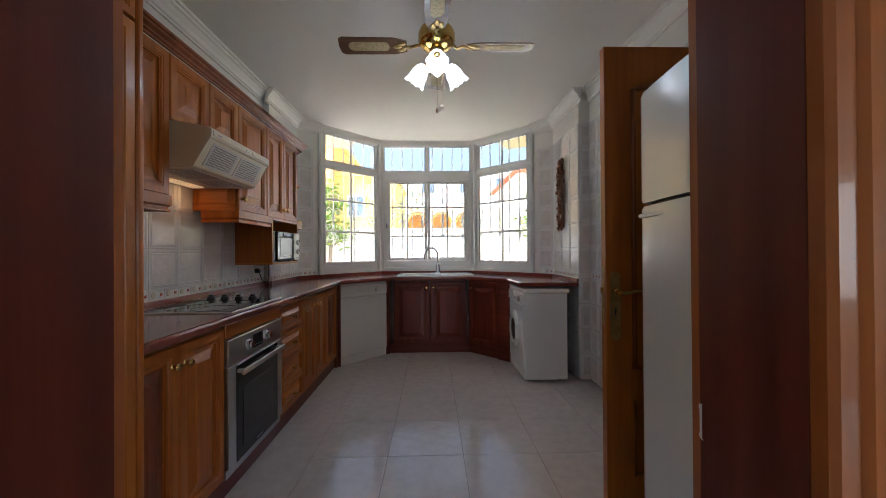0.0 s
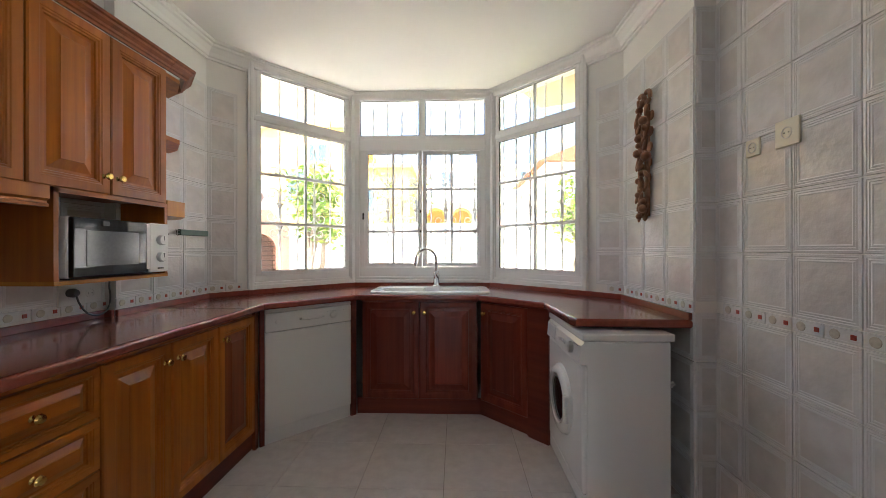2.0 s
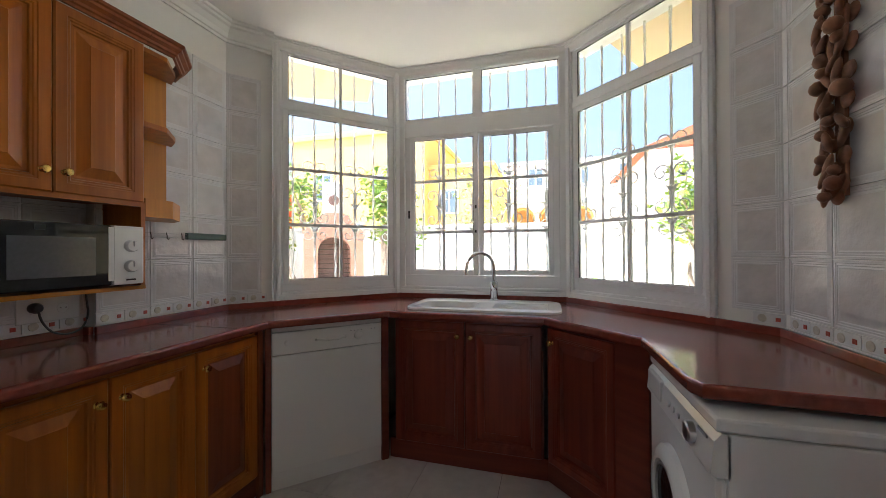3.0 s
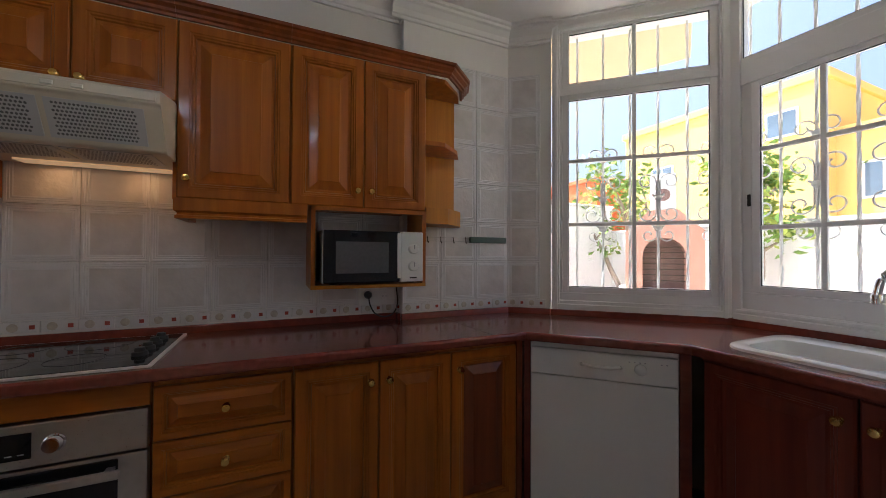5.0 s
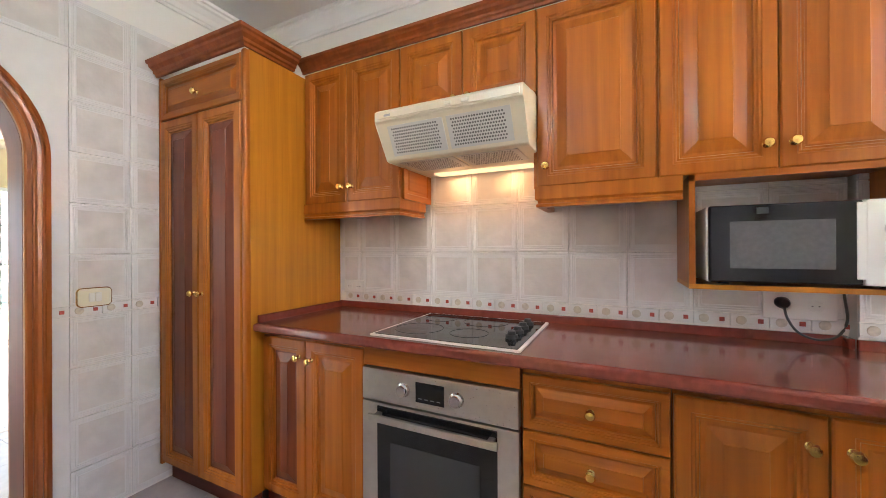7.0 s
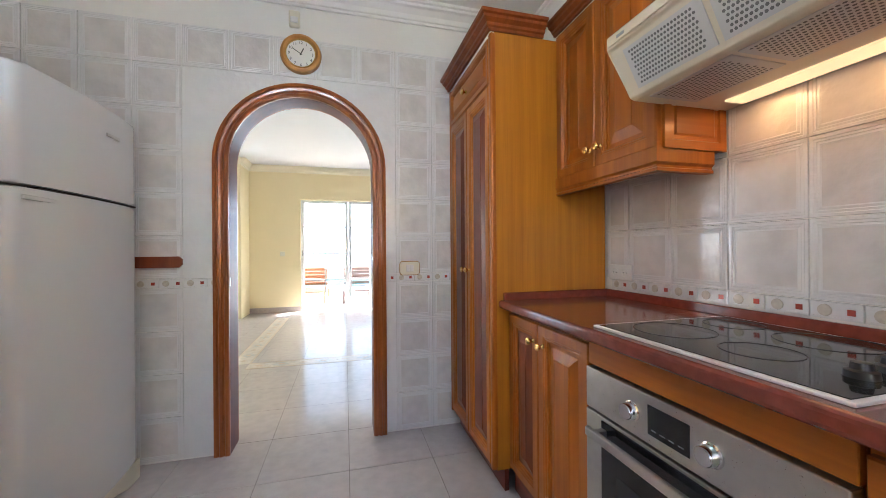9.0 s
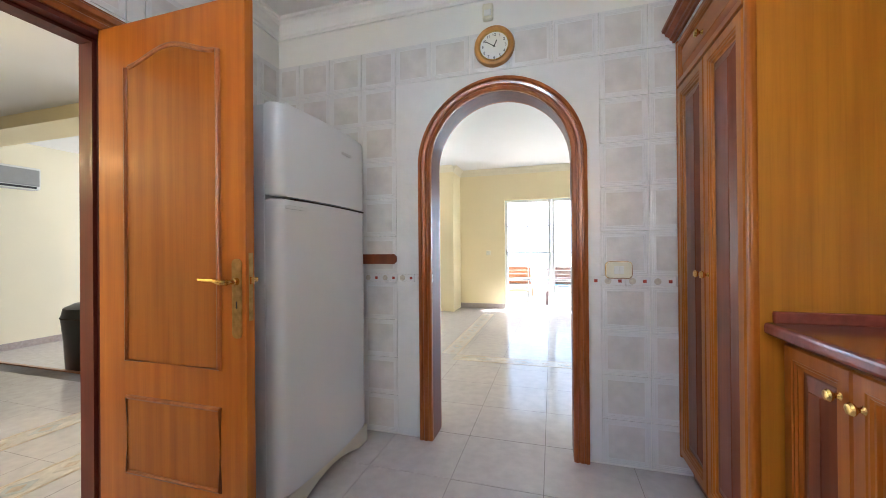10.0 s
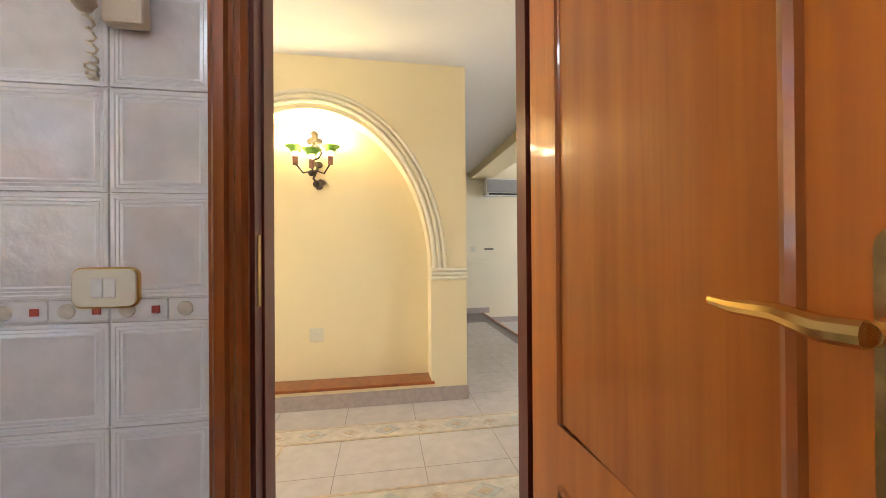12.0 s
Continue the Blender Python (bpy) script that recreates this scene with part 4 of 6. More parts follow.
def socket(m, label, w=0.085, n=1, flat=False, name="wall_socket"):
    s = thing(name, m, label, "socket")
    part("plate", box(-w * n / 2, -0.009, -w / 2, w * n / 2, 0.0, w / 2, 0.004), IVORY if not flat else ENAMEL, s)
    for i in range(n):
        cx = (i - (n - 1) / 2) * w * 0.85
        part("well", lathe([(0.0, -0.004), (0.017, -0.004), (0.019, 0.002), (0.021, 0.002), (0.021, -0.001)], 20, along_y(cx, -0.009, 0), cap=False), ENAMEL, s, "", True)
        for dx in (-0.009, 0.009):
            part("hole", box(cx + dx - 0.002, -0.0115, -0.002, cx + dx + 0.002, -0.0095, 0.002), BLACK, s)
    return s


socket(pose(XL + 0.007, 0.805, 1.012, 0, 0, 90), "white double wall socket above the worktop", 0.075, 2, True)
pl = socket(pose(XL + 0.007, 2.77, 1.02, 0, 0, 90), "white wall socket with a black plug in it", 0.1, 2, True)
cord = thing("power_cord", pose(XL + 0.016, 2.72, 1.03, 0, 0, 90), "black power cord and plug below the microwave", "cable")
part("plug", lathe([(0.02, 0.0), (0.021, 0.02), (0.014, 0.034), (0.0, 0.036)], 16, along_y(0.0, 0.0, 0.0)), BLACK, cord, "", True)
pts = [(0.0, -0.03, -0.01), (0.005, -0.04, -0.05), (0.03, -0.05, -0.095), (0.08, -0.05, -0.115), (0.13, -0.045, -0.1), (0.155, -0.04, -0.05), (0.15, -0.04, 0.02), (0.135, -0.06, 0.08)]
cp2 = []
for i in range(len(pts) - 1):
    for k in range(4):
        a = pts[max(0, i - 1)], pts[i], pts[i + 1], pts[min(len(pts) - 1, i + 2)]
        s = k / 4
        cp2.append([0.5 * (2 * a[1][j] + (a[2][j] - a[0][j]) * s + (2 * a[0][j] - 5 * a[1][j] + 4 * a[2][j] - a[3][j]) * s * s + (3 * a[1][j] - a[0][j] - 3 * a[2][j] + a[3][j]) * s ** 3) for j in range(3)])
part("cable", tube(cp2, 0.004, 7), BLACK, cord, "", True)
part("loop", tube([(-0.14 + 0.14 * i / 10, -0.08, 0.083 - 0.03 * math.sin(math.pi * i / 10)) for i in range(11)], 0.004, 6), BLACK, cord, "", True)

# magnetic rail with hooks on the pier
kr = thing("utensil_rail", pose(0.123, 3.0, 1.335, 0, 0, 90), "wire hook rail ending in a dark green bar", "rail")
part("bar", box(0.31, -0.022, -0.018, 0.56, 0.0, 0.018, 0.003), GREEN, kr, "dark green plastic bar")
for dz in (-0.01, 0.01):
    part("wire", tube([(0.0, -0.012, dz), (0.31, -0.012, dz)], 0.0016, 6), STEEL, kr)
for i in range(4):
    hx = 0.04 + i * 0.08
    part("hook", tube([(hx, -0.012, 0.014), (hx, -0.018, 0.0), (hx, -0.018, -0.016), (hx, -0.026, -0.022), (hx, -0.032, -0.014)], 0.002, 6), IRON_DARK, kr)

# dishwasher
dw = thing("dishwasher", pose(0.642, 3.362, 0, 0, 0, 45), "white freestanding dishwasher under the worktop", "dishwasher")
part("body", box(0.0, 0.02, 0.08, 0.595, 0.5, 0.845), ENAMEL, dw)
part("plinth", box(0.0, 0.012, 0.0, 0.595, 0.03, 0.085), ENAMEL, dw)
d = part("door", box(0.0, 0.0, 0.09, 0.595, 0.022, 0.7, 0.004), ENAMEL, dw, "plain white door")
cp = part("control_panel", box(0.0, -0.004, 0.704, 0.595, 0.022, 0.822, 0.005), ENAMEL, dw, "white control panel")
part("lid_edge", box(0.0, 0.002, 0.826, 0.595, 0.022, 0.848, 0.003), ENAMEL, dw)
part("handle", tube([(0.22, -0.004, 0.765), (0.225, -0.02, 0.77), (0.26, -0.026, 0.764), (0.34, -0.026, 0.764), (0.375, -0.02, 0.77), (0.38, -0.004, 0.765)], 0.007, 8), ENAMEL, cp, "moulded grip", True)
part("dial", lathe([(0.024, 0.0), (0.023, 0.008), (0.014, 0.014), (0.0, 0.015)], 20, along_y(0.455, -0.004, 0.765)), ENAMEL, cp, "white dial", True)
part("lock_button", lathe([(0.013, 0.0), (0.012, 0.004), (0.0, 0.005)], 16, along_y(0.075, -0.004, 0.765)), ENAMEL, cp, "", True)
for i in range(6):
    part("mark", box(0.41 + 0.02 * i + (0.04 if i > 3 else 0), -0.0055, 0.792, 0.416 + 0.02 * i + (0.04 if i > 3 else 0), -0.0035, 0.796), GREY, cp)
part("side_filler", box(-0.03, 0.0, 0.0, -0.003, 0.02, 0.848), MAHOGANY, dw)
part("side_filler", box(0.599, 0.0, 0.0, 0.64, 0.02, 0.848), MAHOGANY, dw)

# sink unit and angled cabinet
# cherry in a darker colour, for the units below the bay window
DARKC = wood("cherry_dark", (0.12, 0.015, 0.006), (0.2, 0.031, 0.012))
sc = thing("sink_cabinet", pose(1.135, 3.815, 0), "dark cherry sink cabinet with two panelled doors", "cabinet", "lower units")
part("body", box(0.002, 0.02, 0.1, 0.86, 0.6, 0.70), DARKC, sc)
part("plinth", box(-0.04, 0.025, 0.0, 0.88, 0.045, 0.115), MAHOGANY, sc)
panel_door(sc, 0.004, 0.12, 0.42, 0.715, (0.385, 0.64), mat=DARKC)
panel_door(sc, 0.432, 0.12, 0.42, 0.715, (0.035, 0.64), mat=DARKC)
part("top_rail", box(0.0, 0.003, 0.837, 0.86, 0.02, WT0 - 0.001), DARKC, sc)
ac = thing("angled_cabinet", pose(2.012, 3.812, 0, 0, 0, -45), "dark cherry angled base cabinet with one door", "cabinet", "lower units")
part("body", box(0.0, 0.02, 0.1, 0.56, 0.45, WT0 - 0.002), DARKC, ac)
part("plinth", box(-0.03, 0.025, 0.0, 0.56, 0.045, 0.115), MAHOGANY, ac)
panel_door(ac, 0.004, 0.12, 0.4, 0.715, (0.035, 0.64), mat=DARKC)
part("filler", box(0.408, 0.003, 0.0, 0.56, 0.02, WT0 - 0.002), MAHOGANY, ac)

# sink and tap
sk = thing("sink", pose(0, 0, WT1), "white ceramic sink with drainer set into the worktop", "sink")
outer = rounded(1.165, 3.865, 2.1, 4.345, 0.1)
bowl = rounded(1.215, 3.925, 1.585, 4.215, 0.07)
bm = bmesh.new()
loops = []
for ring, ins, z in ((outer, 0.0, 0.0), (outer, 0.002, 0.009), (outer, 0.01, 0.014), (bowl, -0.012, 0.014), (bowl, 0.0, 0.009), (bowl, 0.012, -0.03), (bowl, 0.03, -0.12), (bowl, 0.07, -0.15), (bowl, 0.14, -0.155)):
    xs, ys = [p[0] for p in ring], [p[1] for p in ring]
    cx, cy = (min(xs) + max(xs)) / 2, (min(ys) + max(ys)) / 2
    hx, hy = (max(xs) - min(xs)) / 2, (max(ys) - min(ys)) / 2
    loops.append([bm.verts.new((cx + (x - cx) * (1 - ins / hx), cy + (y - cy) * (1 - ins / hy), z)) for x, y in ring])
for a, b in zip(loops, loops[1:]):
    for i in range(len(a)):
        bm.faces.new((a[i], a[(i + 1) % len(a)], b[(i + 1) % len(a)], b[i]))
bm.faces.new(loops[-1])
part("basin", bm, CERAMIC, sk, "white bowl and draining board", True)
part("waste", lathe([(0.04, 0.0), (0.038, 0.003), (0.02, 0.003), (0.0, 0.001)], 20, Matrix.Translation((1.4, 4.07, -0.1548))), CHROME, sk, "chrome waste", True)
for i in range(7):
    part("drainer_rib", box(1.7, 3.95 + i * 0.035, 0.013, 2.02, 3.962 + i * 0.035, 0.0175, 0.002), CERAMIC, sk)
tp = thing("kitchen_tap", pose(1.665, 4.3, WT1 + 0.012), "chrome single-lever tap with tall curved spout", "tap")
part("base", lathe([(0.03, 0.0), (0.03, 0.008), (0.026, 0.012), (0.027, 0.07), (0.03, 0.1), (0.024, 0.125), (0.015, 0.135), (0.0, 0.136)], 24), CHROME, tp, "", True)
arch_r = 0.1
sp = [(0, 0, 0.12), (0, 0, 0.225)] + [(-0.84 * arch_r * (1 - math.cos(radians(a))), -0.54 * arch_r * (1 - math.cos(radians(a))), 0.225 + arch_r * math.sin(radians(a))) for a in range(12, 175, 9)] + [(-0.172, -0.111, 0.2)]
part("spout", tube(sp, 0.0125, 14), CHROME, tp, "", True)
part("outlet", lathe([(0.015, 0.0), (0.015, 0.03), (0.0125, 0.034)], 14, Matrix.Translation((-0.172, -0.111, 0.18))), CHROME, tp, "", True)
part("lever", tube([(0.0, -0.022, 0.075), (-0.006, -0.04, 0.1), (-0.014, -0.055, 0.135)], [0.017, 0.013, 0.008], 10), CHROME, tp, "", True)

# washing machine
wm = thing("washing_machine", pose(2.412, 3.405, 0, 0, 0, -90), "white front-loading washing machine beneath the worktop end", "washing machine")
part("body", box(0.0, 0.02, 0.02, 0.595, 0.4, 0.8, 0.006), ENAMEL, wm)
part("top", box(-0.002, 0.0, 0.802, 0.597, 0.42, 0.838, 0.008), ENAMEL, wm)
part("front", box(0.0, 0.0, 0.1, 0.595, 0.024, 0.69, 0.01), ENAMEL, wm)
part("kick_panel", box(0.004, 0.004, 0.022, 0.591, 0.024, 0.096, 0.004), ENAMEL, wm)
bm = prism([(0.0, 0.694), (-0.012, 0.7), (-0.004, 0.78), (0.012, 0.8), (0.03, 0.8), (0.03, 0.694)], 0.0, 0.595, 'x')
fp = part("control_panel", bm, ENAMEL, wm, "white control fascia")
part("drawer", box(0.03, -0.016, 0.712, 0.19, 0.004, 0.785, 0.006), ENAMEL, fp)
part("dial", lathe([(0.028, 0.0), (0.027, 0.016), (0.022, 0.02), (0.0, 0.021)], 22, along_y(0.47, -0.008, 0.745)), STEEL, fp, "silver dial", True)
for i in range(3):
    part("button", lathe([(0.009, 0.0), (0.009, 0.006), (0.0, 0.007)], 12, along_y(0.27 + i * 0.045, -0.008, 0.74)), ENAMEL, fp, "", True)
part("badge", box(0.51, -0.012, 0.775, 0.57, -0.008, 0.782), GREY, fp)
dr = part("door_ring", lathe([(0.115, 0.0), (0.118, 0.018), (0.13, 0.032), (0.16, 0.03), (0.178, 0.016), (0.182, 0.0)], 40, along_y(0.28, -0.0, 0.42), cap=False), ENAMEL, wm, "round white door ring", True)
part("door_glass", lathe([(0.118, 0.016), (0.09, 0.012), (0.05, 0.008), (0.0, 0.007)], 32, along_y(0.28, -0.004, 0.42), cap=False), BLACK_GLASS, dr, "dark bowl of door glass", True)
part("door_rim", lathe([(0.112, 0.014), (0.112, 0.022), (0.12, 0.022), (0.12, 0.014)], 40, along_y(0.28, -0.006, 0.42), cap=False), STEEL, dr, "", True)
part("door_grip", box(0.418, -0.042, 0.35, 0.448, -0.012, 0.49, 0.01, 3), ENAMEL, dr, "moulded grip")
for fx in (0.03, 0.53):
    part("foot", lathe([(0.018, 0.0), (0.018, 0.012), (0.008, 0.012), (0.008, 0.022)], 12, Matrix.Translation((fx, 0.06, 0))), BLACK, wm)
    part("foot", lathe([(0.018, 0.0), (0.018, 0.012), (0.008, 0.012), (0.008, 0.022)], 12, Matrix.Translation((fx, 0.35, 0))), BLACK, wm)
part("hose_clip", tube([(0.56, 0.4, 0.6), (0.565, 0.425, 0.61), (0.565, 0.43, 0.6), (0.56, 0.42, 0.585)], 0.006, 6), ENAMEL, wm)

# carved wooden garland on the pier
cv = bmesh.new()
rnd = random.Random(4)


def blob(bm, c, r, m=None):
    res = bmesh.ops.create_icosphere(bm, subdivisions=2, radius=1.0)
    mm = Matrix.Translation(c) @ (m or Matrix()) @ Matrix.Diagonal((*r, 1))
    for v in res["verts"]:
        v.co = mm @ v.co


for sgn in (-1, 1):
    tube([(sgn * (0.035 + 0.03 * math.cos(2 * math.pi * i / 16)), -0.022, 0.715 + 0.032 * math.sin(2 * math.pi * i / 16)) for i in range(16)], 0.012, 8, cv, True)
blob(cv, (0, -0.03, 0.69), (0.02, 0.02, 0.022))
for i in range(46):
    f = i / 45
    z = 0.66 - 0.62 * f
    half = 0.07 * (1 - f) ** 0.55 * (0.85 + 0.25 * math.sin(f * 17)) + 0.012
    x = rnd.uniform(-half, half)
    if i % 3 == 0:
        blob(cv, (x, -0.03 - rnd.random() * 0.02, z), [0.017 + rnd.random() * 0.012] * 3)
    else:
        blob(cv, (x, -0.022 - rnd.random() * 0.02, z), (0.014, 0.012, 0.036 + rnd.random() * 0.016), Matrix.Rotation(rnd.uniform(-0.8, 0.8), 4, 'Y'))
for i in range(14):
    f = i / 13
    blob(cv, ((-1) ** i * (0.05 * (1 - f) + 0.01), -0.014, 0.6 - 0.56 * f), (0.028, 0.009, 0.03), Matrix.Rotation((-1) ** i * 0.7, 4, 'Y'))
box(-0.02, -0.012, 0.04, 0.02, 0.0, 0.68, bm=cv)
g = part("carved_garland", cv, CARVED, None, "", True)
tagged(g, "brown carved wooden garland of fruit and leaves", "wall carving")
g.matrix_world = pose(2.943, 3.26, 1.375, 0, 0, -90)


def rocker_switch(m, label, w=0.128, h=0.088):
    s = thing("light_switch", m, label, "switch")
    bm = prism(rounded(-w / 2, -h / 2, w / 2, h / 2, 0.02), -0.008, 0.0, 'y')
    part("gold_rim", bm, BRASS, s, "gold-coloured rim")
    bm = prism(rounded(-w / 2 + 0.004, -h / 2 + 0.004, w / 2 - 0.004, h / 2 - 0.004, 0.017), -0.013, -0.004, 'y')
    part("plate", bm, IVORY, s)
    for k in (-1, 0):
        part("rocker", box(0.001 + k * 0.024, -0.017, -0.021, 0.023 + k * 0.024, -0.01, 0.021, 0.002), ENAMEL, s)
    return s


rocker_switch(pose(XR - 0.006, 2.012, 1.005, 0, 0, -90), "ivory double switch with gold rim on tiles")
rocker_switch(pose(0.955, 0.0065, 1.012, 0, 0, 180), "ivory double switch with gold rim beside the arch")
socket(pose(XR - 0.006, 2.635, 1.635, 0, 0, -90), "ivory single wall socket high on the tiles", 0.07)
s = socket(pose(XR - 0.006, 2.48, 1.648, 0, 0, -90), "ivory wall socket plate with gold rim", 0.1)

# entry phone
ph = thing("entry_phone", pose(XR - 0.006, 1.985, 1.695, 0, 0, -90), "cream wall entry phone with coiled cord", "phone")
part("base", box(-0.02, -0.035, -0.13, 0.06, 0.0, 0.14, 0.008), CREAM_PLASTIC, ph)
bm = tube([(-0.045, -0.03, -0.1), (-0.045, -0.05, -0.09), (-0.045, -0.06, -0.05), (-0.045, -0.06, 0.06), (-0.045, -0.05, 0.1), (-0.045, -0.03, 0.11)], [0.02, 0.024, 0.018, 0.018, 0.024, 0.02], 10)
part("handset", bm, CREAM_PLASTIC, ph, "cream handset", True)
part("cord", tube([(-0.045 + 0.008 * math.cos(i * 1.2) + 0.012 * math.sin(i / 60 * math.pi), -0.03 + 0.008 * math.sin(i * 1.2), -0.1 - 0.15 * math.sin(i / 60 * math.pi / 1.35)) for i in range(60)], 0.003, 5), CREAM_PLASTIC, ph, "coiled cord", True)

# clock and detector above the arch
ck = thing("wall_clock", pose(1.583, 0.0065, 2.262, 0, 0, 180), "round wooden wall clock with white face", "clock")
part("rim", lathe([(0.112, 0.0), (0.114, 0.012), (0.108, 0.03), (0.096, 0.034), (0.084, 0.026), (0.082, 0.02), (0.082, 0.0)], 48, along_y(0, 0, 0)), wood("clock_wood", (0.4, 0.18, 0.04), (0.55, 0.27, 0.07)), ck, "turned honey wood rim", True)
part("inner_ring", lathe([(0.082, 0.018), (0.083, 0.028), (0.078, 0.028), (0.078, 0.018)], 48, along_y(0, 0, 0), cap=False), BRASS, ck, "", True)
part("face", lathe([(0.083, 0.0), (0.083, 0.016), (0.0, 0.0165)], 40, along_y(0, 0, 0)), FACE, ck, "white clock face", True)


def text_part(body, size, m, mat, parent, name="numeral"):
    cu = bpy.data.curves.new(name, 'FONT')
    cu.body, cu.size, cu.align_x, cu.align_y, cu.extrude = body, size, 'CENTER', 'CENTER', 0.0004
    tmp = bpy.data.objects.new(name, cu)
    scene.collection.objects.link(tmp)
    dg = bpy.context.evaluated_depsgraph_get()
    me = bpy.data.meshes.new_from_object(tmp.evaluated_get(dg))
    bpy.data.objects.remove(tmp)
    me.materials.clear()
    me.materials.append(mat)
    o = new(name, me)
    o.parent = parent
    o.matrix_basis = m
    return o


for h in range(1, 13):
    a = radians(90 - h * 30)
    text_part(str(h), 0.022, Matrix.Translation((0.064 * math.cos(a), -0.0172, 0.064 * math.sin(a))) @ Matrix.Rotation(radians(90), 4, 'X'), BLACK, ck)
for ang, L, wd in ((90 - 25, 0.036, 0.0035), (90 - 303, 0.056, 0.0025)):
    o = part("clock_hand", box(-0.008, -0.0005, -wd / 2 * 1.6, L, 0.0005, wd / 2 * 1.6), BLACK, ck)
    o.matrix_basis = pose(0, -0.0185, 0) @ Matrix.Rotation(-radians(ang), 4, 'Y')
dt = thing("motion_detector", pose(1.617, 0.001, 2.46, 0, 0, 180), "small cream alarm detector on the wall", "detector")
part("case", box(-0.03, -0.035, -0.045, 0.03, 0.0, 0.045, 0.01, 3), IVORY, dt)
part("lens", box(-0.02, -0.04, -0.03, 0.02, -0.033, 0.005, 0.004), ENAMEL, dt)

# wooden hook board beside the fridge
hb = thing("wall_board", pose(2.33, 0.0065, 1.07, 0, 0, 180), "small dark red wooden board on the tiles", "wall board")
part("board", prism([(-0.3, -0.03), (0.125, -0.03), (0.14, -0.015), (0.14, 0.015), (0.125, 0.03), (-0.3, 0.03)], -0.014, 0.0, 'y'), CHERRY_RED, hb)

# refrigerator
FW, FD = 0.725, 0.6
fr = thing("refrigerator", pose(2.345, 0.835, 0, 0, 0, -90), "tall grey-white two-door fridge freezer with rounded doors", "refrigerator")


def fridge_plan(y_back):
    pts = [(0.0, y_back), (0.0, 0.045)] + [(0.045 - 0.045 * math.cos(radians(a)), 0.045 - 0.045 * math.sin(radians(a))) for a in range(15, 91, 15)]
    pts += [(0.045 + (FW - 0.09) * t, -0.02 * math.sin(math.pi * t)) for t in (0.15, 0.3, 0.5, 0.7, 0.85)]
    pts += [(FW - 0.045 + 0.045 * math.sin(radians(a)), 0.045 - 0.045 * math.cos(radians(a))) for a in range(0, 76, 15)] + [(FW, 0.045), (FW, y_back)]
    return pts


part("body", box(0.004, 0.075, 0.03, FW - 0.004, FD, 1.735, 0.004), FRIDGE, fr)
for nm, za, zb in (("freezer_door", 1.352, 1.742), ("fridge_door", 0.1, 1.34)):
    bm = prism(fridge_plan(0.07), za, zb)
    bmesh.ops.bevel(bm, geom=[e for e in bm.edges if abs(e.verts[0].co.z - e.verts[1].co.z) < 1e-4], offset=0.012, segments=3, profile=0.5, affect='EDGES')
    d = part(nm, bm, FRIDGE, fr, "", True)
    if za > 1:
        part("grip", box(0.1, -0.004, 1.341, FW - 0.03, 0.03, 1.35, 0.002), DARK, d, "dark recessed grip")
        part("badge", box(0.44, -0.0225, 1.625, 0.53, -0.015, 1.638), STEEL, d)
    else:
        part("grip_lip", box(0.03, -0.012, 1.3, 0.2, 0.0, 1.315, 0.004), FRIDGE, d)
bm = bmesh.new()
kp = [(0.0, 0.0), (0.1, 0.0)] + [(0.1 + (FW - 0.2) * t, 0.055 * math.sin(math.pi * t)) for t in (0.15, 0.3, 0.5, 0.7, 0.85)] + [(FW - 0.1, 0.0), (FW, 0.0), (FW, 0.095), (0.0, 0.095)]
part("kick_plate", prism(kp, 0.0, 0.04, 'y'), IVORY, fr, "cream curved kick plate")
part("base_box", box(0.02, 0.06, 0.0, FW - 0.02, FD, 0.04), DARK, fr)

# kitchen door, open at a right angle
dl = thing("door_1", pose(3.046, 1.043, 0.008, 0, 0, 180), "open orange-brown wooden door with two moulded panels", "door", kind="structure")
DW, DT = 0.738, 0.04
leaf = part("leaf", box(0.0, 0.0, 0.0, DW, DT, 2.02, 0.003), SAPELE, dl)
px0, px1 = 0.16, 0.62


def panel_outline(z0, z1, arched):
    pts = [(px0, z0), (px1, z0), (px1, z1)]
    n = 24
    if arched:
        for i in range(1, n):
            t = i / n
            s = min(t, 1 - t) * 2
            s = s * s * (3 - 2 * s)
            pts.append((px1 + (px0 - px1) * t, z1 + 0.055 * s))
    pts.append((px0, z1))
    return pts


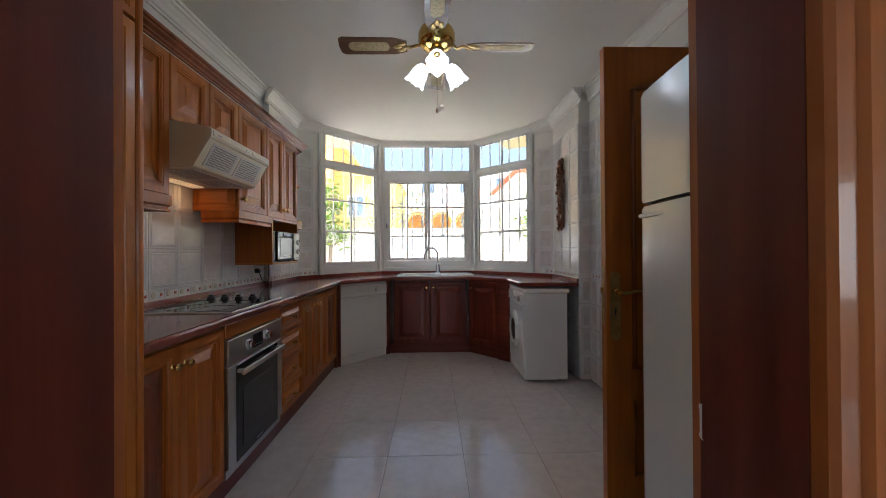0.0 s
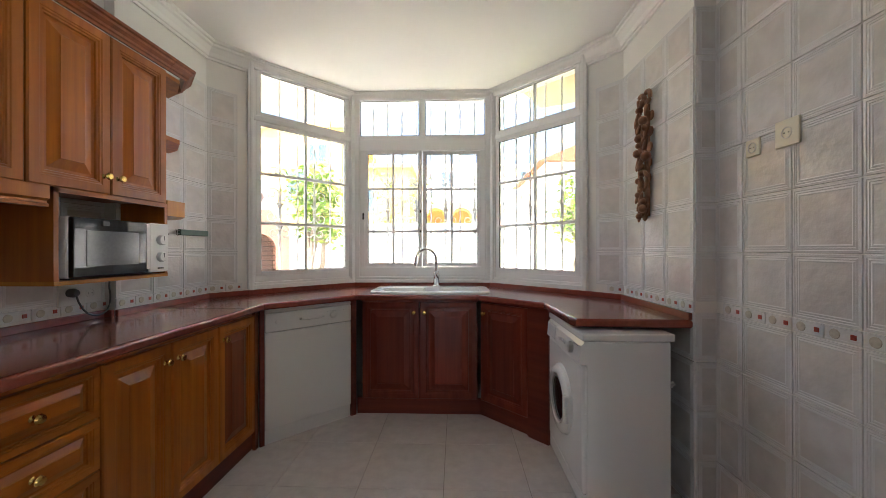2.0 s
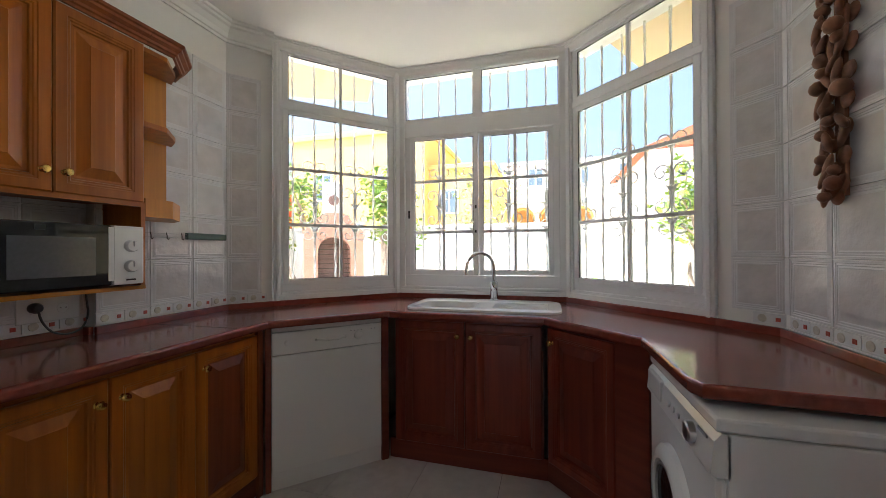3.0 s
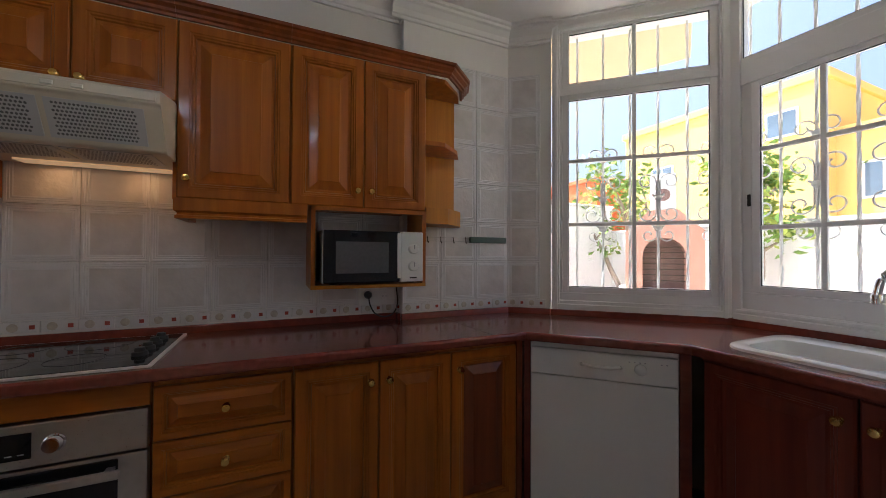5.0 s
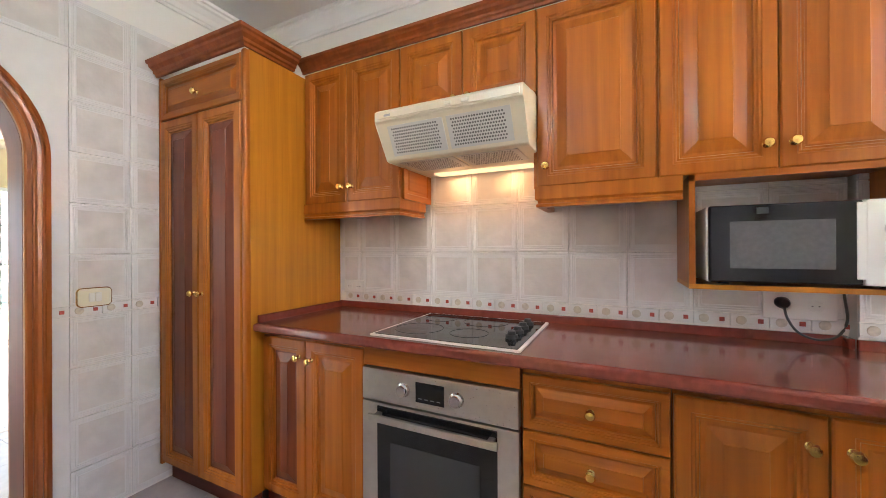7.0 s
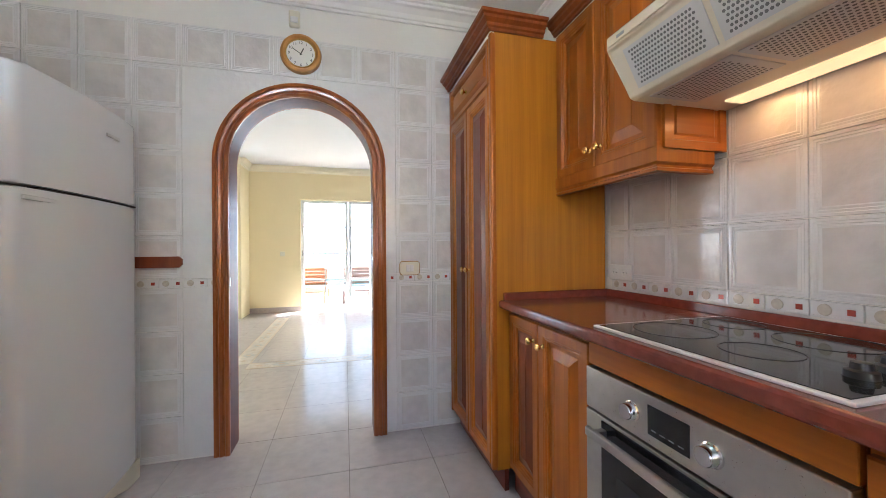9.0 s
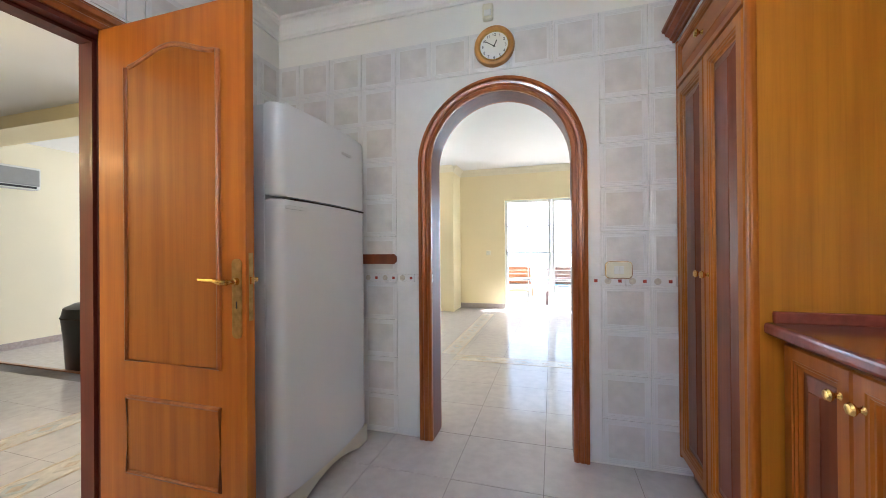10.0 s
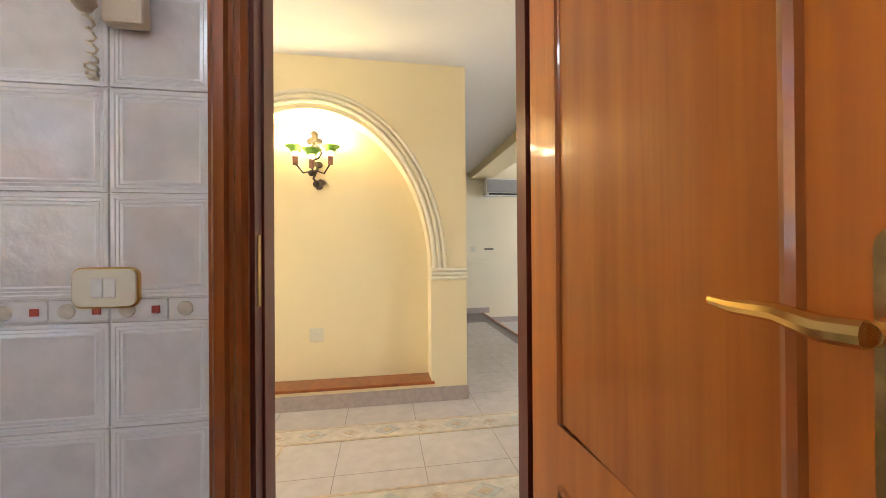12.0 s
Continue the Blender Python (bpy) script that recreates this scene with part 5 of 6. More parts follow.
for sgn, yf in ((1, 0.0), (-1, DT)):
    for z0, z1, arched in ((0.695, 1.84, True), (0.26, 0.55, False)):
        ol = panel_outline(z0, z1, arched)
        a, b = sorted((yf, yf - sgn * 0.003))
        f = part("panel", prism(ol, a, b, 'y'), SAPELE, leaf)
        part("bead", tube([(x, yf, z) for x, z in ol], 0.011, 8, closed=True), TRIM, leaf, "moulded panel bead", True)
    lx = DW - 0.038
    pl = part("lock_plate", prism(rounded(lx - 0.021, 0.81, lx + 0.021, 1.09, 0.018, 5), min(yf, yf - sgn * 0.004), max(yf, yf - sgn * 0.004), 'y'), BRASS_OLD, leaf, "worn brass lock plate")
    part("rose", lathe([(0.014, 0.0), (0.013, 0.018), (0.009, 0.022), (0.009, 0.045)], 14, Matrix.Translation((lx, yf, 1.01)) @ Matrix.Rotation(radians(90 * sgn), 4, 'X')), BRASS, pl, "", True)
    yo = yf - sgn * 0.045
    part("lever_handle", tube([(lx, yo, 1.01), (lx - 0.025, yo - sgn * 0.004, 1.01), (lx - 0.06, yo, 1.016), (lx - 0.1, yo, 1.016), (lx - 0.13, yo + sgn * 0.006, 1.018)], [0.011, 0.011, 0.009, 0.008, 0.006], 10), BRASS, pl, "curved brass lever", True)
    part("keyhole", box(lx - 0.003, min(yf - sgn * 0.003, yf - sgn * 0.005), 0.915, lx + 0.003, max(yf - sgn * 0.003, yf - sgn * 0.005), 0.94), BLACK, pl)
part("latch_plate", box(DW - 0.0005, 0.012, 0.87, DW + 0.002, 0.03, 1.11), BRASS_OLD, leaf, "brass latch plate")
part("latch", box(DW, 0.014, 1.0, DW + 0.01, 0.026, 1.025), BRASS, leaf)

# door frame
cp_prof = [(0.0, 0.0), (0.0, 0.012), (0.012, 0.02), (0.024, 0.02), (0.03, 0.012), (0.04, 0.012), (0.046, 0.024), (0.066, 0.027), (0.074, 0.018), (0.08, 0.018), (0.08, 0.0)]


def casing(name, xw, s):
    """Moulded architrave round the door opening on the wall face x = xw, standing out towards s."""
    bm = bmesh.new()
    prism([(xw + s * b, DY1 - 0.002 + a) for a, b in cp_prof], 0.0, DH - 0.002, 'z', bm)
    prism([(xw + s * b, DY0 + 0.002 - a) for a, b in cp_prof], 0.0, DH - 0.002, 'z', bm)
    vs = [[bm.verts.new((xw + s * b, y, DH - 0.002 + a)) for a, b in cp_prof] for y in (DY0 - 0.078, DY1 + 0.078)]
    n = len(cp_prof)
    for i in range(n):
        bm.faces.new((vs[0][i], vs[0][(i + 1) % n], vs[1][(i + 1) % n], vs[1][i]))
    bm.faces.new(vs[0])
    bm.faces.new(vs[1])
    return structure(name, bm, TRIM, "reddish-brown moulded wooden door architrave", "door frame")


casing("trim_door_kitchen", XR - 0.0065, -1)
casing("trim_door_hall", 3.2005, 1)
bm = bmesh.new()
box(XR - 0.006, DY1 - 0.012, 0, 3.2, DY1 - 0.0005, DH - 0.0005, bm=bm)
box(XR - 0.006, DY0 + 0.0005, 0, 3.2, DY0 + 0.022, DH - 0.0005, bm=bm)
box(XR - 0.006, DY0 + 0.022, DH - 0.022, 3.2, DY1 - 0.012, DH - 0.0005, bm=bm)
# lining and stop carry the shade of the opening in their colour
structure("trim_door_lining", bm, TRIM_DARK, "red wooden door lining, darkened to look shaded", "door frame")
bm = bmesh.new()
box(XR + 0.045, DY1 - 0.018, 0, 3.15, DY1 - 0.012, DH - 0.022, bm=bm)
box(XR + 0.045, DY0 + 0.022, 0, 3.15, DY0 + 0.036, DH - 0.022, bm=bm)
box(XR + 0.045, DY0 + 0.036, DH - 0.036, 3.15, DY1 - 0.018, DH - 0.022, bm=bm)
structure("trim_door_stop", bm, TRIM_DARK, "red wooden door stop, darkened to look shaded", "door frame")
structure("trim_strike_plate", box(XR + 0.012, DY1 - 0.014, 0.95, XR + 0.032, DY1 - 0.0115, 1.12), BRASS_OLD, "worn brass strike plate on the door jamb", "strike plate")

# ceiling fan
fn = thing("ceiling_fan", pose(1.63, 1.615, 0), "brass ceiling fan with cane blades and three lit tulip shades", "ceiling fan")
part("canopy", lathe([(0.0, CEIL - 0.001), (0.07, CEIL - 0.001), (0.068, CEIL - 0.03), (0.03, CEIL - 0.06), (0.014, CEIL - 0.065), (0.014, 2.47)], 28), BRASS, fn, "", True)
part("motor", lathe([(0.0, 2.48), (0.05, 2.478), (0.095, 2.455), (0.105, 2.43), (0.105, 2.39), (0.09, 2.365), (0.06, 2.35), (0.042, 2.345), (0.042, 2.29), (0.05, 2.285), (0.05, 2.255), (0.0, 2.25)], 32), BRASS, fn, "polished brass motor housing", True)
BLADE = wood("fan_blade", (0.13, 0.06, 0.03), (0.2, 0.1, 0.05), axis=0)
for i in range(4):
    m = Matrix.Rotation(radians(90 * i), 4, 'Z') @ Matrix.Translation((0, 0, 2.362)) @ Matrix.Rotation(radians(11), 4, 'X')
    pl = [(0.17, -0.04), (0.24, -0.062), (0.53, -0.066), (0.55, -0.05), (0.556, 0.0), (0.55, 0.05), (0.53, 0.066), (0.24, 0.062), (0.17, 0.04)]
    bm = prism(pl, -0.003, 0.003)
    bm.transform(m)
    b = part("blade", bm, BLADE, fn, "dark wooden blade with cane inset")
    bm = prism(rounded(0.27, -0.034, 0.5, 0.034, 0.03, 5), -0.0042, 0.0042)
    bm.transform(m)
    part("cane_inset", bm, CANE, b, "woven cane inset")
    bm = tube([(0.09, 0, 0.01), (0.12, 0.012, -0.008), (0.15, -0.008, 0.0), (0.19, 0.0, -0.006)], 0.009, 8)
    for sx, sy in ((0.2, 0.022), (0.2, -0.022), (0.225, 0.0)):
        blob(bm, (sx, sy, -0.005), (0.026, 0.015, 0.005))
    bm.transform(m)
    part("bracket", bm, BRASS_OLD, fn, "ornate brass blade bracket", True)
for i in range(3):
    a = radians(-90 + 120 * i)
    dx, dy = math.cos(a), math.sin(a)
    part("lamp_arm", tube([(dx * 0.03, dy * 0.03, 2.275), (dx * 0.06, dy * 0.06, 2.285), (dx * 0.085, dy * 0.085, 2.27)], 0.009, 8), BRASS, fn, "", True)
    m = Matrix.Translation((dx * 0.082, dy * 0.082, 2.275)) @ Matrix.Rotation(a, 4, 'Z') @ Matrix.Rotation(radians(180 - 38), 4, 'Y')
    bm = bmesh.new()
    n = 24
    rings = []
    for r, z in ((0.02, 0.0), (0.036, 0.018), (0.048, 0.05), (0.05, 0.08), (0.062, 0.118)):
        ring = []
        for k in range(n):
            t = 2 * math.pi * k / n
            wv = 1 + (0.09 * math.cos(6 * t) if z > 0.1 else 0)
            ring.append(bm.verts.new(m @ Vector((r * wv * math.cos(t), r * wv * math.sin(t), z + (0.008 * math.cos(6 * t) if z > 0.1 else 0)))))
        rings.append(ring)
    for p, q in zip(rings, rings[1:]):
        for k in range(n):
            bm.faces.new((p[k], p[(k + 1) % n], q[(k + 1) % n], q[k]))
    sh = part("tulip_shade", bm, LAMP_GLASS, fn, "frosted white glass tulip shade, lit", True)
    lp = m @ Vector((0, 0, 0.15))
    point_lamp("fan_lamp", (1.63 + lp.x, 1.615 + lp.y, lp.z), 0.3, 0.04, (0.96, 0.98, 1.0))
part("pull_chain", tube([(0.0, -0.03, 2.25), (0.0, -0.03, 2.0)], 0.0015, 5), BRASS_OLD, fn)
part("chain_bob", lathe([(0.0, 0.0), (0.006, 0.006), (0.007, 0.02), (0.003, 0.032), (0.0, 0.034)], 10, Matrix.Translation((0.0, -0.03, 1.967))), CARVED, fn, "dark wooden pull bob", True)
part("pull_chain", tube([(0.03, 0.03, 2.25), (0.03, 0.03, 2.04)], 0.0012, 5), BRASS_OLD, fn)
part("chain_ball", lathe([(0.0, 0.0), (0.008, 0.004), (0.011, 0.011), (0.008, 0.018), (0.0, 0.022)], 12, Matrix.Translation((0.03, 0.03, 2.02))), ENAMEL, fn, "white pull ball", True)

# ---- bay windows ----
def window(name, p, q, glass_cols, rows_top, rows_low, label, sliding=False):
    """A white window between plan points with its panes, bars and iron grille outside; local x runs p to q, -y is the room."""
    d = Vector((q[0] - p[0], q[1] - p[1], 0))
    L = d.length
    w = thing(name, Matrix.Translation((p[0], p[1], 0)) @ Matrix.Rotation(math.atan2(d.y, d.x), 4, 'Z'), label, "window", kind="structure")
    z0, z1 = 0.93, 2.63
    fr = bmesh.new()
    b = 0.05
    box(0.004, -0.012, z0, b, 0.07, z1, 0.004, bm=fr)
    box(L - b, -0.012, z0, L - 0.004, 0.07, z1, 0.004, bm=fr)
    box(b, -0.012, z1 - 0.04, L - b, 0.07, z1, 0.004, bm=fr)
    box(b, -0.012, z0, L - b, 0.07, z0 + 0.05, 0.004, bm=fr)
    frame_ob = part("window_frame", fr, PVC, w)
    # stepped casing against the wall
    cs = bmesh.new()
    if not sliding:
        for k, (o, y) in enumerate(((0.012, -0.02), (0.028, -0.026))):
            box(0.002 + o - 0.01, y, z0 - 0.01, 0.012 + o, -0.01, z1, 0.003, bm=cs)
            box(L - 0.012 - o, y, z0 - 0.01, L - 0.002 - o + 0.01, -0.01, z1, 0.003, bm=cs)
        box(0.01, -0.022, z0 - 0.005, L - 0.01, -0.01, z0 + 0.03, 0.004, bm=cs)
    else:
        box(0.02, -0.03, z0 - 0.005, L - 0.02, -0.01, z0 + 0.025, 0.004, bm=cs)
        box(0.03, -0.02, z0 + 0.03, L - 0.03, -0.01, z0 + 0.045, 0.003, bm=cs)
    part("casing", cs, PVC, w)
    tz = rows_top[0]
    part("transom", box(b, -0.008, rows_low[-1] - (0.035 if sliding else 0.004), L - b, 0.06, tz, 0.004), PVC, w)
    us = glass_cols

    def light(u0, u1, za, zb, y, bars_u, bars_z, parent):
        s = 0.034
        bm = bmesh.new()
        box(u0 - s, y, za - s, u0, y + 0.035, zb + s, 0.003, bm=bm)
        box(u1, y, za - s, u1 + s, y + 0.035, zb + s, 0.003, bm=bm)
        box(u0, y, za - s, u1, y + 0.035, za, 0.003, bm=bm)
        box(u0, y, zb, u1, y + 0.035, zb + s, 0.003, bm=bm)
        sash = part("sash", bm, PVC, parent)
        gk = bmesh.new()
        for ua, ub, zc, zd in ((u0, u0 + 0.004, za, zb), (u1 - 0.004, u1, za, zb), (u0, u1, za, za + 0.004), (u0, u1, zb - 0.004, zb)):
            box(ua, y + 0.006, zc, ub, y + 0.012, zd, bm=gk)
        part("gasket", gk, BLACK, sash, "black rubber gasket")
        zs = [za] + [z for z in bars_z] + [zb]
        uu = [u0] + list(bars_u) + [u1]
        for u in bars_u:
            part("glazing_bar", box(u - 0.011, y + 0.004, za, u + 0.011, y + 0.026, zb, 0.003), PVC, sash)
        for z in bars_z:
            part("glazing_bar", box(u0, y + 0.005, z - 0.011, u1, y + 0.025, z + 0.011, 0.003), PVC, sash)
        for ua, ub in zip(uu, uu[1:]):
            for zc, zd in zip(zs, zs[1:]):
                pn = part("pane", box(ua + 0.001, y + 0.013, zc + 0.001, ub - 0.001, y + 0.017, zd - 0.001), PANE, sash)
                pn.visible_shadow = False
        return sash

    mid = L / 2
    if sliding:
        light(us[0], mid - 0.03, tz + 0.03, rows_top[1], 0.0, [], [], w)
        light(mid + 0.03, us[1], tz + 0.03, rows_top[1], 0.0, [], [], w)
        part("mullion", box(mid - 0.03, -0.01, tz, mid + 0.03, 0.05, z1 - 0.04, 0.003), PVC, w)
        a0, a1 = us[2], us[3]
        s1 = light(a0, mid - 0.035, rows_low[0], rows_low[-1] - 0.06, 0.005, [(a0 + mid - 0.035) / 2], rows_low[1:-1], w)
        s2 = light(mid + 0.035, a1, rows_low[0], rows_low[-1] - 0.06, 0.03, [(a1 + mid + 0.035) / 2], rows_low[1:-1], w)
        part("lock", box(0.075, -0.004, 1.5, 0.088, 0.006, 1.56, 0.002), BLACK, s1)
        part("lock", box(mid - 0.025, -0.004, 1.56, mid - 0.012, 0.006, 1.585, 0.002), BLACK, s1)
        part("lock", box(mid - 0.025, -0.004, 1.38, mid - 0.012, 0.006, 1.4, 0.002), BLACK, s1)
        part("lock", box(a1 + 0.06, 0.02, 1.5, a1 + 0.073, 0.03, 1.57, 0.002), BLACK, s2)
        part("filler", box(b, 0.002, z0 + 0.05, L - b, 0.05, rows_low[0] - 0.036, 0.003), PVC, w)
        part("filler", box(b, 0.004, rows_low[0] - 0.036, a0 - 0.034, 0.05, rows_low[-1], 0.003), PVC, w)
        part("filler", box(a1 + 0.034, 0.004, rows_low[0] - 0.036, L - b, 0.05, rows_low[-1], 0.003), PVC, w)
    else:
        light(us[0], us[1], tz + 0.03, rows_top[1], 0.0, [mid], [], w)
        light(us[0], us[1], rows_low[0], rows_low[-1] - 0.034, 0.0, [mid], rows_low[1:-1], w)
        part("filler", box(b, 0.002, z0 + 0.05, L - b, 0.05, rows_low[0] - 0.034, 0.003), PVC, w)
        part("filler", box(b, 0.002, rows_low[0] - 0.034, us[0] - 0.034, 0.05, z1 - 0.04, 0.003), PVC, w)
        part("filler", box(us[1] + 0.034, 0.002, rows_low[0] - 0.034, L - b, 0.05, z1 - 0.04, 0.003), PVC, w)
    grille_for(w, L)
    return w


def spiral(cx, cz, r0, a0, turns, sgn, n=18, y=0.0):
    """Points of a scroll that winds in from radius r0."""
    out = []
    for i in range(n + 1):
        t = i / n
        r = r0 * (1 - 0.72 * t)
        a = radians(a0) + sgn * turns * 2 * math.pi * t
        out.append((cx + r * math.cos(a), y, cz + r * math.sin(a)))
    return out


def grille_for(w, L):
    g = thing("window_grille", w.matrix_world @ Matrix.Translation((0, 0.17, 0)), "pale wrought iron window grille with twisted bars and scrolls", "window grille", "bay grilles")
    n = max(5, round(L / 0.145))
    step = L / n
    for i in range(n + 1):
        x = min(max(i * step, 0.01), L - 0.01)
        bm = bmesh.new()
        rings = []
        for k in range(41):
            z = 0.86 + 1.84 * k / 40
            a0 = k * 0.55
            rings.append([bm.verts.new((x + 0.0085 * math.cos(a0 + j * math.pi / 2), 0.0085 * math.sin(a0 + j * math.pi / 2), z)) for j in range(4)])
        for p, q in zip(rings, rings[1:]):
            for j in range(4):
                bm.faces.new((p[j], p[(j + 1) % 4], q[(j + 1) % 4], q[j]))
        part("twisted_bar", bm, IRON, g)
    for z in (0.9, 2.66):
        part("flat_rail", box(0, -0.006, z, L, 0.006, z + 0.018), IRON, g)
    for i in range(0, n + 1, 2):
        x = i * step
        for sgn in (-1, 1):
            if not 0.0 < x + sgn * 0.06 < L:
                continue
            r = 0.052
            up = spiral(x + sgn * 0.062, 1.69, r, 180 if sgn > 0 else 0, 1.15, -sgn)
            lo = spiral(x + sgn * 0.062, 1.5, r, 180 if sgn > 0 else 0, 1.15, sgn)
            part("scroll", tube(up[::-1] + lo, 0.0048, 5), IRON, g)
            part("scroll", tube([(x + sgn * 0.004, 0, 1.9)] + spiral(x + sgn * 0.05, 1.87, 0.044, 160 if sgn > 0 else 20, 1.05, -sgn, 14), 0.0045, 5), IRON, g)
            part("scroll", tube([(x + sgn * 0.004, 0, 1.4)] + spiral(x + sgn * 0.05, 1.37, 0.044, 160 if sgn > 0 else 20, 1.05, sgn, 14), 0.0045, 5), IRON, g)
        for z in (1.595, 1.84, 1.41):
            bm = bmesh.new()
            blob(bm, (x, 0, z), (0.024, 0.011, 0.02))
            blob(bm, (x - 0.022, 0, z + 0.012), (0.016, 0.006, 0.008), Matrix.Rotation(0.6, 4, 'Y'))
            blob(bm, (x + 0.022, 0, z + 0.012), (0.016, 0.006, 0.008), Matrix.Rotation(-0.6, 4, 'Y'))
            part("leaf_boss", bm, IRON, g)


LS = math.hypot(BAY[2][0] - BAY[1][0], BAY[2][1] - BAY[1][1])
low_side = [1.06, 1.43, 1.81, 2.21]
window("window_1", BAY[1], BAY[2], (0.1, LS - 0.09), (2.245, 2.575), low_side, "white window with small panes and black gaskets")
window("window_2", BAY[2], BAY[3], (0.055, 1.195, 0.125, 1.125), (2.235, 2.585), [1.1, 1.39, 1.78, 2.16], "white sliding window with small panes over the sink", True)
LE = math.hypot(BAY[4][0] - BAY[3][0], BAY[4][1] - BAY[3][1])
window("window_3", BAY[3], BAY[4], (0.09, LE - 0.1), (2.245, 2.575), low_side, "white window with small panes and black gaskets")
for x, y in (BAY[2], BAY[3]):
    structure("trim_bay_post", lathe([(0.045, 0.93), (0.045, 2.63)], 8, Matrix.Translation((x, y + 0.035, 0))), PVC, "white corner post between the bay windows", "window post")

# ---- outside, beyond the bay ----
GROUND = plain("ground_paving", (0.5, 0.46, 0.4), 0.9, 0, 0.12, 3, 0.2)
RENDER_WHITE = plain("white_render", (0.82, 0.8, 0.78), 0.9, 0, 0.05, 1.2, 0.15)
RENDER_YELLOW = plain("yellow_render", (0.72, 0.46, 0.14), 0.9, 0, 0.06, 0.8, 0.1)
RENDER_RED = plain("red_render", (0.5, 0.12, 0.04), 0.9, 0, 0.06, 0.8, 0.1)
RENDER_PINK = plain("pink_brick", (0.5, 0.27, 0.2), 0.9, 0, 0.12, 6, 0.2)
SOFFIT = plain("beige_soffit", (0.56, 0.44, 0.27), 0.85, 0, 0.05, 2, 0.05)
ROOF = plain("roof_tile", (0.34, 0.11, 0.05), 0.85, 0, 0.25, 8, 0.2)
WINDOW_DARK = plain("far_window", (0.1, 0.14, 0.18), 0.15, 0, 0.2, 3)
BARK = plain("bark", (0.28, 0.22, 0.17), 0.9, 0, 0.25, 12, 0.3)
LEAF = plain("leaf_green", (0.14, 0.24, 0.035), 0.5, 0, 0.4, 20)
LEAF_PALE = plain("leaf_pale", (0.3, 0.36, 0.06), 0.5, 0, 0.3, 20)
WATER = plain("pool_water", (0.05, 0.32, 0.42), 0.05, 0, 0.1, 4)
TEAK = wood("lounger_wood", (0.3, 0.12, 0.05), (0.42, 0.18, 0.08), axis=0, coat=0.1)
SLATE = plain("grey_slats", (0.2, 0.12, 0.1), 0.6, 0, 0.2, 10)

gm = bmesh.new()
for hole in ([(-1500, 4.7), (1500, 4.7), (1500, 1500), (-1500, 1500)], [(-1500, -1500), (1500, -1500), (1500, -5.15), (-1500, -5.15)], [(-1500, -5.15), (-4.2, -5.15), (-4.2, 4.7), (-1500, 4.7)], [(8.7, -5.15), (1500, -5.15), (1500, 4.7), (8.7, 4.7)], [(-4.2, -0.1), (-0.12, -0.1), (-0.12, 4.7), (-4.2, 4.7)]):
    gm.faces.new([gm.verts.new((x, y, -0.12)) for x, y in hole])
bmesh.ops.remove_doubles(gm, verts=gm.verts, dist=0.001)
structure("ground", gm, GROUND, "pale paved ground round the house", "ground")
for quad in ([(-0.9, 3.65), (0.1, 3.85), (0.62, 4.6), (0.3, 5.1), (-0.9, 4.5)], [(4.0, 3.65), (2.95, 3.85), (2.43, 4.6), (2.75, 5.1), (4.0, 4.5)]):
    structure("trim_eave", prism(quad, 2.74, 2.86), SOFFIT, "beige soffit of the eave over the bay", "eave")
for nm, b in (("north", (-5.0, 9.2, -0.12, 9.5, 9.4, 1.74)), ("west", (-4.2, 4.7, -0.12, -4.0, 9.2, 2.3))):
    wl = thing("garden_wall", pose(0, 0, 0), "white rendered garden wall", "garden wall")
    part("wall", box(*b), RENDER_WHITE, wl)
    part("coping", box(b[0] - 0.03, b[1] - 0.03, b[5], b[3] + 0.03, b[4] + 0.03, b[5] + 0.05, 0.01), RENDER_WHITE, wl)


def house(at, w, d, h, mat, label, windows, roof=None, balcony=None, arches=()):
    hs = thing("house", pose(*at), label, "house")
    part("wall", box(0, 0, 0, w, d, h), mat, hs)
    if roof:
        bm = bmesh.new()
        prism([(-0.3, h), (w + 0.3, h), (w / 2, h + roof)], -0.3, d + 0.3, 'y', bm) if roof > 0.5 else box(-0.1, -0.1, h, w + 0.1, d + 0.1, h + roof, 0.03, bm=bm)
        part("roof", bm, ROOF if roof > 0.5 else mat, hs)
    for x, z, ww, wh in windows:
        wi = part("window", box(x, -0.03, z, x + ww, 0.02, z + wh), PVC, hs)
        for k in range(2):
            a = x + 0.06 + k * (ww - 0.06) / 2
            part("pane", box(a, -0.04, z + 0.06, a + ww / 2 - 0.09, -0.02, z + wh - 0.06), WINDOW_DARK, wi)
    for x, z, r in arches:
        pl = [(x - r, z - 0.8)] + [(a, b) for a, b in arc(x, z, r, 180, 0, 12)] + [(x + r, z - 0.8)]
        # flat panel on the wall; the arch's shade is painted as its colour
        part("arcade_recess", prism(pl, -0.03, 0.01, 'y'), plain("arcade_shade", (0.42, 0.2, 0.05), 0.9, 0, 0.1, 2), hs)
        part("arcade_surround", tube([(a, -0.04, b) for a, b in arc(x, z, r, 180, 0, 12)], 0.09, 6), RENDER_YELLOW, hs)
    if balcony:
        x0, x1, z = balcony
        bl = part("balcony", box(x0, -0.9, z, x1, 0.0, z + 0.12), RENDER_WHITE, hs)
        for i in range(int((x1 - x0) / 0.14)):
            part("baluster", box(x0 + 0.05 + i * 0.14, -0.88, z + 0.12, x0 + 0.08 + i * 0.14, -0.85, z + 0.85), IRON, bl)
        part("hand_rail", box(x0, -0.9, z + 0.85, x1, -0.83, z + 0.92), IRON, bl)
    return hs


